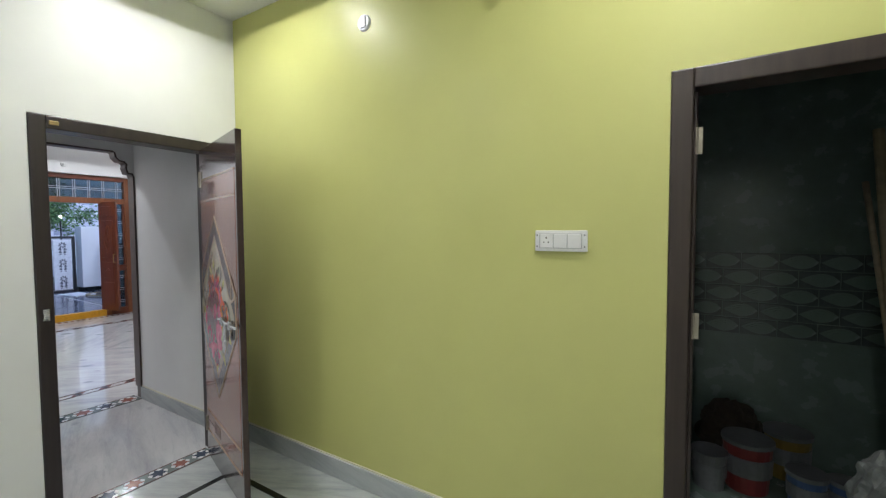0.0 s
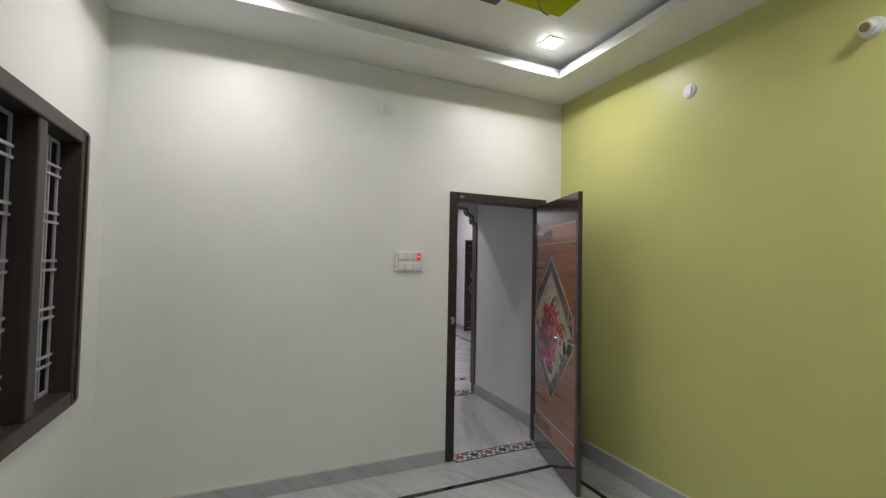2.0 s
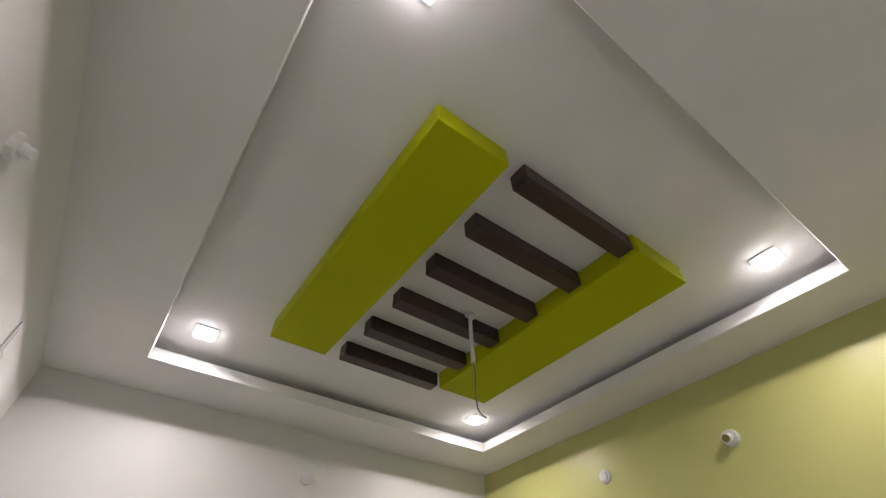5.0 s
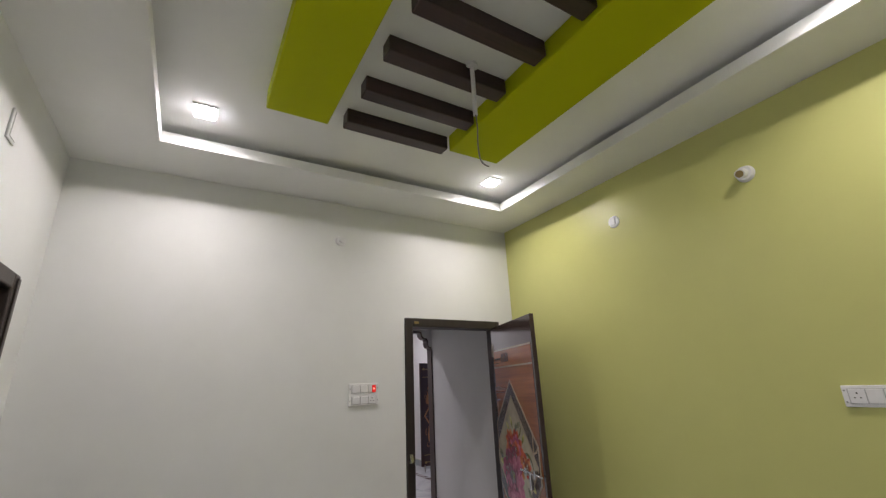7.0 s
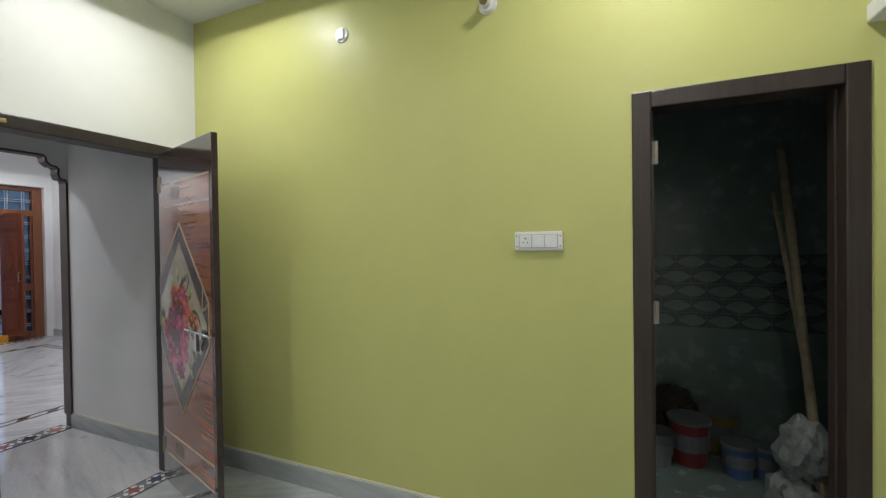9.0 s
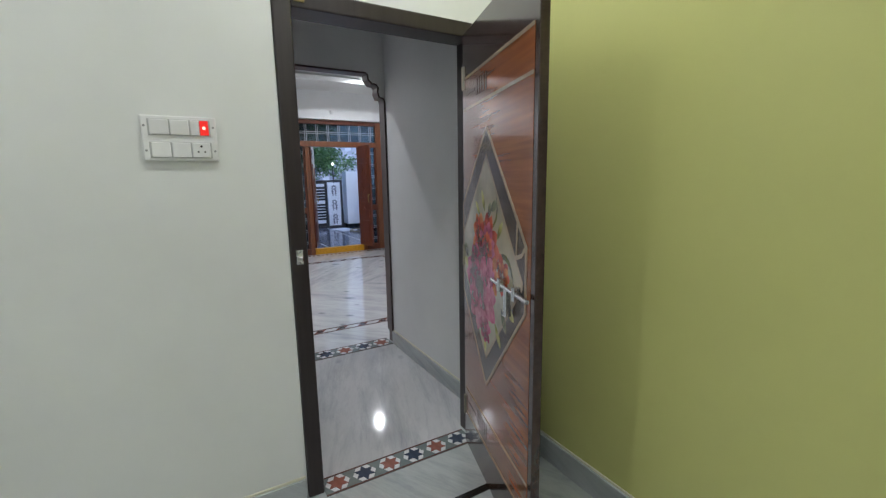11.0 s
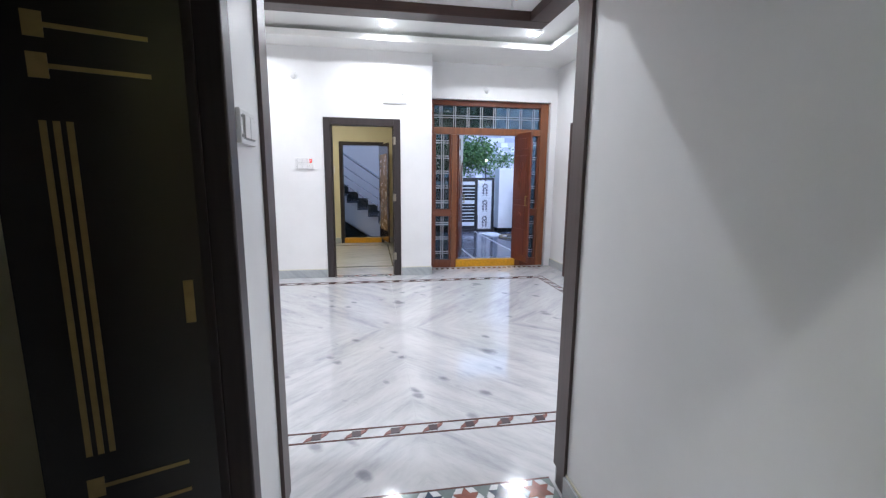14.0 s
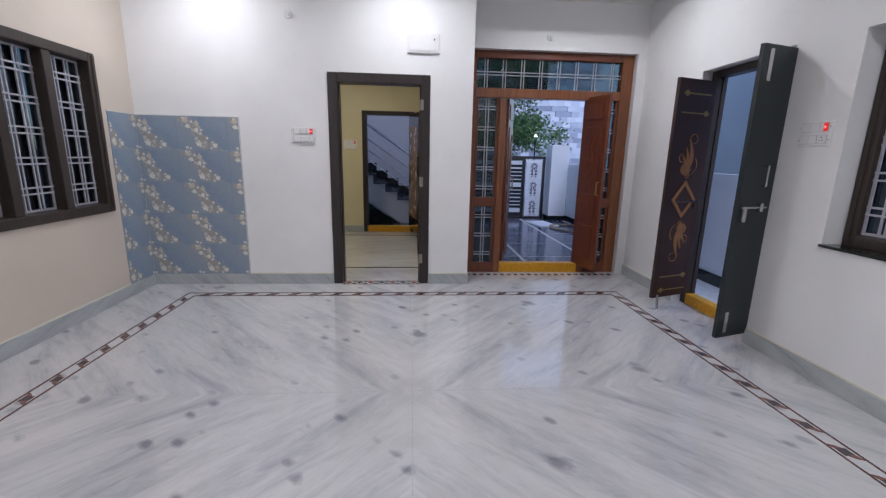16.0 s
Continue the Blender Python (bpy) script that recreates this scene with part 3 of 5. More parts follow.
def wall_point(at, kind):
    """A round box on the wall: an empty lamp holder, a lens disc or a blank cap."""
    if kind == "holder":
        t = thing("lamp_holder", at, "white angled lamp holder without its bulb", "lamp holder")
        part("base", rod(bmesh.new(), (0, 0, 0), (0, -0.022, 0), 0.048, 20, 0.04), PLASTIC, t)
        bm = rod(bmesh.new(), (0, -0.02, 0), (0, -0.075, -0.018), 0.026, 16)
        part("sleeve", bm, PLASTIC, t)
        part("contact", rod(bmesh.new(), (0, -0.074, -0.0176), (0, -0.078, -0.0188), 0.020, 14), GOLD, t, "brass socket contact")
    elif kind == "disc":
        t = thing("ceiling_rose", at, "round white shiny cover plate on the wall", "cover plate")
        part("plate", rod(bmesh.new(), (0, 0, 0), (0, -0.012, 0), 0.045, 24, 0.040), PLASTIC, t)
        part("cap", boxed(-0.02, 0.02, -0.02, -0.011, -0.03, 0.03, 0.004), WHITE_METAL, t)
    else:
        t = thing("bulb_holder", at, "small white bulb holder on the wall", "lamp holder")
        part("base", rod(bmesh.new(), (0, 0, 0), (0, -0.018, 0), 0.042, 18, 0.036), PLASTIC, t)
        part("knob", rod(bmesh.new(), (0, -0.017, 0), (0, -0.05, -0.006), 0.020, 14, 0.016), PLASTIC, t)
    return t


wall_point(at_wall(BX, 0.358, WEST, 2.69), "knob")
wall_point(at_wall(-1.381, BN, NORTH, 2.668), "disc")
wall_point(at_wall(-0.511, BN, NORTH, 2.637), "holder")
site(HALL)
wall_point(at_wall(HX, 0.348, WEST, 2.64), "knob")
wall_point(at_wall(-8.81, 3.0, WEST, 2.64), "knob")


def meter_box():
    t = thing("distribution_box", at_wall(HX, 1.622, WEST, 2.43), "white metal fuse box high on the hall wall", "fuse box")
    part("body", boxed(-0.155, 0.155, -0.022, 0, -0.088, 0.088, 0.004), PLASTIC, t)
    part("door", boxed(-0.135, 0.135, -0.028, -0.0225, -0.07, 0.07, 0.003), PLASTIC, t)
    part("latch", rod(bmesh.new(), (0.105, -0.028, 0.03), (0.105, -0.034, 0.03), 0.008, 12), HOLE, t)


meter_box()
site(HOME)


def ac_plate(x, z, w, h):
    t = thing("cover_plate", at_wall(x, BS, SOUTH, z), "white rectangular cover plate on the wall", "cover plate")
    part("plate", boxed(-w / 2, w / 2, -0.010, 0, -h / 2, h / 2, 0.003), PLASTIC, t)
    part("lid", boxed(-w / 2 + 0.012, w / 2 - 0.012, -0.014, -0.0105, -h / 2 + 0.012, h / 2 - 0.012, 0.002), PLASTIC, t)


ac_plate(-1.80, 2.715, 0.09, 0.14)
wall_point(at_wall(-0.66, BS, SOUTH, 2.70), "knob")


# ---- barred windows ----
SHUTTER = plain("grey_blue_shutter_paint", (0.10, 0.105, 0.13), 0.4)
def barred_window(name, at, w, h, n, depth, label, grille_y=0.075):
    """A dark wooden frame with n casements; each has a white grille of paired bars before dark panes."""
    t = thing(name, at, label, "window", kind="structure")
    f = 0.075
    for x0, x1 in ((0, f), (w - f, w)):
        part("window_frame", boxed(x0, x1, -0.02, depth, 0, h, 0.008), FRAME_B, t)
        part("moulding", boxed(x0 + (0.012 if x0 == 0 else 0.03), x1 - (0.03 if x0 == 0 else 0.012), -0.028, -0.0205, 0.02, h - 0.02, 0.003), FRAME_B, t)
    for z0, z1 in ((0, f), (h - f, h)):
        part("window_frame", boxed(f, w - f, -0.02, depth, z0, z1, 0.008), FRAME_B, t)
    cell = (w - 2 * f - (n - 1) * f) / n
    for i in range(n):
        x0 = f + i * (cell + f)
        x1 = x0 + cell
        if i < n - 1:
            part("mullion", boxed(x1, x1 + f, -0.012, depth, f, h - f, 0.006), FRAME_B, t)
        g = bmesh.new()
        b = 0.0062
        y = grille_y
        z0, z1 = f + 0.004, h - f - 0.004
        for x in (x0 + 0.008, x1 - 0.008):
            box(g, x - 0.009, x + 0.009, y - 0.004, y + 0.004, z0, z1)
        for z in (z0 + 0.008, z1 - 0.008):
            box(g, x0 + 0.017, x1 - 0.017, y - 0.004, y + 0.004, z - 0.008, z + 0.008)
        for k in (1, 2):
            for s in (-0.016, 0.016):
                x = x0 + cell * k / 3 + s
                box(g, x - b, x + b, y - 0.006, y + 0.003, z0, z1)
        for k in range(5):
            zc = z0 + (z1 - z0) * (k + 0.72) / 5.4
            for s in (-0.022, 0.022):
                box(g, x0 + 0.004, x1 - 0.004, y - 0.014, y - 0.0065, zc + s - b, zc + s + b)
        part("grille", g, GRILLE, t, "white painted steel grille of paired bars")
        p = part("pane", boxed(x0 - 0.004, x1 + 0.004, depth - 0.03, depth - 0.026, f, h - f), TINTED, t)
        p.visible_shadow = False
        part("shutter_stile", boxed(x0 + cell * 0.60, x0 + cell * 0.78, depth - 0.024, depth - 0.006, f, h - f, 0.004), SHUTTER, t, "grey-blue shutter strip behind the grille")
    return t


barred_window("window_1", at_wall(-0.90, BS, SOUTH, 0.81), 1.40, 1.37, 3, 0.14, "dark wooden bedroom window with white steel grilles")
site(HALL)
barred_window("window_2", at_wall(-6.55, HS, SOUTH, 0.826), 1.40, 1.311, 3, 0.14, "dark wooden hall window with white steel grilles")
barred_window("window_3", at_wall(-6.41, HN + 0.15, NORTH, 0.87), 1.31, 1.26, 3, 0.065, "dark wooden window set back in the wall", 0.02)
slab("window_sill", -6.42, -5.09, HN - 0.012, HN + 0.15, 0.855, 0.872, BLACK_STONE, "dark stone window sill", "window sill")


site(HOME)


# ---- built-in shelves of the bedroom ----
def shelves():
    t = thing("built_in_shelf", pose(0, 0, 0), "white plastered built-in wall shelves with an overhanging loft", "shelf", kind="structure")
    part("loft", boxed(0.90, BE, BS, BN, 2.235, 2.30, 0.006), WHITE, t)
    part("side_panel", boxed(1.02, BE, BN - 0.07, BN, 0, 2.235, 0.004), WHITE, t)
    part("side_panel", boxed(1.02, BE, 0.55, 0.62, 0, 2.235, 0.004), WHITE, t)
    for z in (0.10, 0.78, 1.33, 1.79):
        part("shelf", boxed(1.04, BE, 0.62, BN - 0.07, z, z + 0.05, 0.004), WHITE, t)


shelves()


# ---- door leaves ----
def petal(bm, x, z, ang, length, width, y, thick=0.0015):
    """A pointed petal lying on a door face."""
    pts = []
    for k in range(8):
        u = k / 7
        pts.append((u * length, (math.sin(math.pi * min(1.0, u * 0.97 + 0.02) ** 1.25) ** 0.8 if 0 < k < 7 else 0.0) * width / 2))
    out = pts + [(u, -v) for u, v in pts[-2:0:-1]]
    c, s = math.cos(ang), math.sin(ang)
    along = bm.verts.layers.float.get("along") or bm.verts.layers.float.new("along")
    first = len(bm.verts)
    poly(bm, [(x + u * c - v * s, z + u * s + v * c) for u, v in out], y - thick, y)
    bm.verts.ensure_lookup_table()
    for k in range(2 * len(out)):
        bm.verts[first + k][along] = out[k % len(out)][0] / length


def diamond(cx, cz, hw, hh, cut=None):
    return [(cx, cz + hh), (cx + hw, cz), (cx, cz - hh), (cx - hw, cz)]


def ring_plate(bm, outer, inner, y0, y1):
    """A flat band between two outlines of as many corners."""
    n = len(outer)
    a = [bm.verts.new((x, y0, z)) for x, z in outer]
    b = [bm.verts.new((x, y0, z)) for x, z in inner]
    c = [bm.verts.new((x, y1, z)) for x, z in outer]
    d = [bm.verts.new((x, y1, z)) for x, z in inner]
    for i in range(n):
        j = (i + 1) % n
        for q in ((a[i], a[j], b[j], b[i]), (c[i], c[j], d[j], d[i]), (a[i], a[j], c[j], c[i]), (b[i], b[j], d[j], d[i])):
            bm.faces.new(q)
    return bm


def printed(name, a, b):
    """Printed petal colour: blotted from one tone to another under a glossy coat."""
    m = Mat(name, 0.22, coat=0.25)
    at = m.place(world_space=False)
    f = m.noise(at, 26, 5, 0.6, 0.5)
    g = m.n("NewGeometry")
    big = m.noise(at, 9, 3, 0.5, 0.8)
    al = m.n("Attribute")
    al.attribute_name = "along"
    k = m.math("ADD", m.math("MULTIPLY", m.math("ADD", f, big), 0.5), m.math("MULTIPLY", m.math("SUBTRACT", g.outputs["Random Per Island"], 0.5), 0.16))
    k = m.math("ADD", k, m.math("MULTIPLY", m.math("SUBTRACT", al.outputs["Fac"], 0.6), 0.30))
    m.color(m.ramp(k, [(0.28, tuple(c * 0.45 for c in a)), (0.44, a), (0.58, b), (0.74, tuple(min(0.7, c * 1.15 + 0.06) for c in b))]))
    return m.m


PETAL_PINK = printed("printed_magenta_petal", (0.20, 0.028, 0.065), (0.44, 0.09, 0.16))
PETAL_RED = printed("printed_red_petal", (0.27, 0.025, 0.018), (0.55, 0.085, 0.04))
PETAL_ORANGE = printed("printed_orange_petal", (0.36, 0.07, 0.02), (0.55, 0.19, 0.06))
PETAL_LEAF = printed("printed_green_leaf", (0.16, 0.155, 0.04), (0.38, 0.35, 0.12))
PETAL_DARK = printed("printed_dark_leaf", (0.07, 0.08, 0.05), (0.20, 0.20, 0.12))


PETAL_MAUVE = printed("printed_mauve_petal", (0.17, 0.03, 0.07), (0.36, 0.08, 0.14))


def flowered_leaf():
    """The bedroom door's leaf: glossy wood-grain laminate with a dark diamond round a cream panel of flowers."""
    hx, hy, ex, ey = -2.598, 1.738, -1.823, 1.508
    ang = math.degrees(math.atan2(ey - hy, ex - hx))
    W, H = math.hypot(ex - hx, ey - hy), 2.045
    t = thing("door_leaf", pose(hx, hy, 0.008, 0, 0, ang), "glossy brown door leaf with a flowered cream diamond, standing open", "door leaf")
    part("panel", boxed(0, W, -0.016, 0.016, 0, H, 0.003), LAM_DARK, t)
    f = -0.0162
    part("wood_face", boxed(0.035, W - 0.03, f - 0.0014, f, 0.187, 1.846, 0.0005), LAMINATE, t, "orange wood-grain laminate field")
    # slanted bands above and below the field
    for zc in (1.775, 0.255):
        for dz in (-0.068, 0.068):
            bm = bmesh.new()
            poly(bm, [(0.035, zc + dz - 0.006), (W - 0.03, zc + dz - 0.006), (W - 0.03, zc + dz + 0.006), (0.035, zc + dz + 0.006)], f - 0.0032, f - 0.0015)
            part("band_line", bm, LAM_BEIGE, t, "beige laminate line")
        part("print_bar", boxed(0.06, 0.19, f - 0.0030, f - 0.0015, zc - 0.008, zc + 0.004), LAM_GREY, t)
        for k in range(5):
            part("print_bar", boxed(0.21 + 0.030 * k, 0.228 + 0.030 * k, f - 0.0030, f - 0.0015, zc - 0.032, zc + 0.036), LAM_GREY, t)
    outer = [(0.350, 1.605), (0.752, 1.170), (0.752, 0.94), (0.350, 0.485), (0.006, 0.845), (0.006, 1.275)]
    inner = [(0.350, 1.492), (0.724, 1.045), (0.724, 1.02), (0.350, 0.615), (0.022, 0.965), (0.022, 1.145)]

    def shrink(pts, k):
        return [(0.345 + (a - 0.345) * k, 1.06 + (b - 1.06) * k) for a, b in pts]

    part("diamond_edge", ring_plate(bmesh.new(), outer, shrink(outer, 0.968), f - 0.0046, f - 0.0015), LAM_BEIGE, t, "beige line round the diamond")
    part("diamond_band", ring_plate(bmesh.new(), shrink(outer, 0.968), inner, f - 0.004, f - 0.0015), LAM_GREY, t, "dark brown diamond band")
    part("diamond_edge", ring_plate(bmesh.new(), inner, shrink(inner, 0.955), f - 0.0046, f - 0.0015), LAM_BEIGE, t, "beige line round the diamond")
    bm = bmesh.new()
    poly(bm, shrink(inner, 0.955), f - 0.004, f - 0.0015)
    part("cream_panel", bm, LAM_CREAM, t, "cream panel printed with flowers")
    k = [(0.672, 1.270), (0.758, 1.170), (0.715, 1.128), (0.662, 1.110)]
    part("corner_knot", ring_plate(bmesh.new(), k, [((a - 0.702) * 0.66 + 0.702, (b - 1.17) * 0.66 + 1.17) for a, b in k], f - 0.0058, f - 0.0047), LAM_BEIGE, t, "beige knot at the diamond's corner")
    y = f - 0.0042
    step = [0]

    def blossom(name, x, z, r, n, mats, seed, rings=3, lab=""):
        """One printed flower: rings of petals, each a little above the last."""
        rnd = random.Random(seed)
        for ring in range(rings):
            bm = bmesh.new()
            rr = r * (1.0 - 0.27 * ring)
            for q in range(n):
                a = 2 * math.pi * (q + 0.5 * ring) / n + rnd.uniform(-0.15, 0.15)
                step[0] += 1
                petal(bm, x + math.cos(a) * rr * 0.12, z + math.sin(a) * rr * 0.12, a, rr * rnd.uniform(0.8, 1.08), rr * rnd.uniform(0.46, 0.66), y - 0.0003 * ring - 0.00002 * (step[0] % 9), 0.0004)
            part(name, bm, mats[ring % len(mats)], t, lab)

    def leaflet(x, z, a, l, w, m):
        bm = bmesh.new()
        petal(bm, x, z, a, l, w, y, 0.0004)
        part("printed_leaf", bm, m, t)

    def stem(pts, w, m):
        bm = bmesh.new()
        n = 14
        up, dn = [], []
        for q in range(n + 1):
            u = q / n
            p = [(1 - u) ** 2 * pts[0][c] + 2 * u * (1 - u) * pts[1][c] + u * u * pts[2][c] for c in (0, 1)]
            d = [2 * (1 - u) * (pts[1][c] - pts[0][c]) + 2 * u * (pts[2][c] - pts[1][c]) for c in (0, 1)]
            h = math.hypot(*d) or 1
            ww = w * (0.25 + math.sin(math.pi * min(1, u + 0.12)) ** 0.7)
            up.append((p[0] - d[1] / h * ww, p[1] + d[0] / h * ww))
            dn.append((p[0] + d[1] / h * ww, p[1] - d[0] / h * ww))
        poly(bm, up + dn[::-1], y - 0.0003, y)
        part("printed_stem", bm, m, t)

    for x, z, a, l, w, m in ((0.40, 1.23, 1.2, 0.08, 0.035, PETAL_DARK), (0.43, 1.27, 0.5, 0.08, 0.04, PETAL_DARK), (0.36, 1.26, 2.0, 0.10, 0.03, PETAL_LEAF), (0.12, 1.03, 2.4, 0.09, 0.05, PETAL_DARK),
                             (0.15, 0.99, 2.9, 0.10, 0.04, PETAL_LEAF), (0.60, 0.93, -0.5, 0.09, 0.035, PETAL_LEAF), (0.55, 0.90, -1.0, 0.10, 0.04, PETAL_DARK), (0.48, 0.82, -0.9, 0.11, 0.035, PETAL_LEAF),
                             (0.36, 0.76, -1.5, 0.11, 0.035, PETAL_LEAF), (0.50, 1.16, 0.9, 0.10, 0.03, PETAL_LEAF), (0.30, 1.24, 2.4, 0.09, 0.025, PETAL_LEAF)):
        leaflet(x - 0.025, z - 0.005, a, l, w, m)
    stem(((0.48, 1.08), (0.61, 1.15), (0.65, 1.00)), 0.009, PETAL_LEAF)
    stem(((0.47, 0.98), (0.56, 0.98), (0.62, 0.90)), 0.008, PETAL_LEAF)
    stem(((0.42, 1.20), (0.50, 1.24), (0.47, 1.32)), 0.006, PETAL_LEAF)
    blossom("printed_flower", 0.275, 1.15, 0.10, 9, (PETAL_ORANGE, PETAL_RED), 2, 2, "orange printed flower")
    blossom("printed_flower", 0.365, 1.115, 0.125, 11, (PETAL_RED, PETAL_PINK, PETAL_RED), 1, 3, "red printed flower")
    blossom("printed_flower", 0.415, 1.005, 0.085, 8, (PETAL_ORANGE, PETAL_RED), 5, 2, "orange-red printed flower")
    blossom("printed_flower", 0.54, 1.03, 0.075, 7, (PETAL_RED, PETAL_ORANGE), 4, 2, "red printed flower")
    y -= 0.0008
    blossom("printed_flower", 0.275, 0.925, 0.185, 14, (PETAL_PINK, PETAL_PINK, PETAL_MAUVE), 3, 3, "magenta printed daisy")
    blossom("printed_flower", 0.335, 0.755, 0.07, 8, (PETAL_PINK, PETAL_MAUVE), 6, 2, "magenta printed flower")
    part("flower_eye", rod(bmesh.new(), (0.275, y, 0.925), (0.275, y - 0.0014, 0.925), 0.032, 14), PETAL_LEAF, t, "yellow-green flower eye")
    # latch, handle and stay
    h = part("aldrop", rod(bmesh.new(), (0.47, f - 0.022, 1.0), (W - 0.01, f - 0.022, 1.0), 0.008), STEEL, t, "polished steel sliding bolt")
    for u in (0.56, 0.70):
        part("bracket", boxed(u - 0.012, u + 0.012, f - 0.032, f, 0.975, 1.025, 0.003), STEEL, h)
    part("hasp", boxed(0.62, 0.645, f - 0.034, f - 0.012, 0.90, 1.0, 0.003), STEEL, h)
    for z in (0.22, 1.02, 1.85):
        hinge(t, 0.02, f, z)


flowered_leaf()


def gold_leaf():
    """The passage door's leaf: near-black with brass inlay lines, open into the dark room."""
    W = 0.37
    t = thing("door_leaf", pose(-3.725, 0.735, 0.01, 0, 0, -68), "near-black door leaf with brass inlay lines, standing open", "door leaf")
    part("panel", boxed(0, W, -0.032, 0.0, 0, 2.03, 0.003), BLACK_LAM, t)
    y0, y1 = 0.0002, 0.0022
    for x in (0.233, 0.255, 0.277):
        part("inlay_strip", boxed(x, x + 0.012, y0, y1, 0.685, 1.46), GOLD, t)
    for z in (1.65, 1.57, 0.60, 0.52):
        part("inlay_strip", boxed(0.085, 0.262, y0, y1, z - 0.005, z + 0.005), GOLD, t)
        part("inlay_square", boxed(0.262, 0.295, y0, y1, z - 0.025, z + 0.025), GOLD, t)
    part("lock_plate", boxed(0.040, 0.062, y0, 0.005, 0.98, 1.09, 0.001), GOLD, t, "brass lock plate")


gold_leaf()
for z in (0.28, 1.10, 1.86):
    hinge(door_3, 0.925, -0.012, z)
striker = part("striker", boxed(0.022, 0.050, -0.0155, -0.0125, 1.065, 1.125, 0.001), STEEL, door_1, "steel striker plate")
part("hook", boxed(0.020, 0.046, -0.034, -0.016, 1.078, 1.098, 0.003), STEEL, striker)
for z in (1.072, 1.115):
    part("screw", rod(bmesh.new(), (0.036, -0.0154, z), (0.036, -0.0172, z), 0.004, 8), GREY_PLASTIC, striker)
part("latch_eye", boxed(0.08, 0.12, -0.02, -0.012, 2.07, 2.09, 0.002), GOLD, door_1)


# ---- wooden main entrance ----
def bar_pairs(x0, x1, z0, z1, nx, nz, y, parent, r=0.005):
    """Paired pale bars before a pane, both ways, each pair two bars."""
    for k in range(nx):
        xc = x0 + (x1 - x0) * (k + 0.5) / nx
        for s in (-0.015, 0.015):
            part("bar", boxed(xc + s - r, xc + s + r, y - 0.005, y + 0.003, z0, z1), GRILLE, parent)
    for k in range(nz):
        zc = z0 + (z1 - z0) * (k + 0.5) / nz
        for s in (-0.016, 0.016):
            part("bar", boxed(x0, x1, y - 0.013, y - 0.0055, zc + s - r, zc + s + r), GRILLE, parent)


def main_entrance():
    t = thing("door_4", pose(MX, 2.14, 0, 0, 0, WEST), "varnished teak entrance with barred sidelights and transom, both leaves open", "door", kind="structure")
    W, top, d = 1.855, 2.50, 0.10
    part("jamb", boxed(0.0, 0.085, 0, d, 0, top, 0.006), TEAK_RED, t)
    part("jamb", boxed(W - 0.125, W, 0, d, 0, top, 0.006), TEAK, t)
    part("head", boxed(0.085, W - 0.125, 0, d, 2.425, top, 0.006), TEAK_RED, t)
    part("transom_rail", boxed(0.085, W - 0.125, -0.006, d, 2.015, 2.115, 0.006), TEAK, t)
    for x in (0.352, 1.395):
        part("post", boxed(x, x + 0.08, -0.006, d, 0, 2.015, 0.006), TEAK, t)
    for a, b in ((0.085, 0.352), (1.475, W - 0.125)):
        part("lock_rail", boxed(a, b, 0, d, 0.795, 0.905, 0.005), TEAK_RED, t)
        part("bottom_rail", boxed(a, b, 0, d, 0, 0.12, 0.005), TEAK_RED, t)
        for z0, z1, nz in ((0.12, 0.795, 3), (0.905, 2.015, 5)):
            part("bead", boxed(a, a + 0.03, 0.02, d - 0.02, z0, z1, 0.003), TEAK_RED, t)
            part("bead", boxed(b - 0.03, b, 0.02, d - 0.02, z0, z1, 0.003), TEAK_RED, t)
            g = part("pane", boxed(a + 0.03, b - 0.03, 0.06, 0.064, z0, z1), GREEN_GLASS, t)
            g.visible_shadow = False
            bar_pairs(a + 0.032, b - 0.032, z0, z1, 1, nz, 0.035, g)
    g = part("pane", boxed(0.085, W - 0.125, 0.06, 0.064, 2.115, 2.425), GREEN_GLASS, t)
    g.visible_shadow = False
    bar_pairs(0.087, W - 0.127, 2.117, 2.423, 8, 1, 0.035, g)
    part("threshold", boxed(0.432, 1.395, 0.0, d, 0, 0.112, 0.006), YELLOW, t, "yellow painted raised threshold")


site(HALL)
main_entrance()


def stroke(bm, pts, w, y0, y1):
    """A tapering curved stroke of carving through three points."""
    n = 12
    up, dn = [], []
    for q in range(n + 1):
        u = q / n
        p = [(1 - u) ** 2 * pts[0][c] + 2 * u * (1 - u) * pts[1][c] + u * u * pts[2][c] for c in (0, 1)]
        d = [2 * (1 - u) * (pts[1][c] - pts[0][c]) + 2 * u * (pts[2][c] - pts[1][c]) for c in (0, 1)]
        h = math.hypot(*d) or 1
        ww = w * (0.08 + math.sin(math.pi * (0.06 + 0.92 * u ** 0.75)))
        up.append((p[0] - d[1] / h * ww, p[1] + d[0] / h * ww))
        dn.append((p[0] + d[1] / h * ww, p[1] - d[0] / h * ww))
    poly(bm, up + dn[::-1], y0, y1)


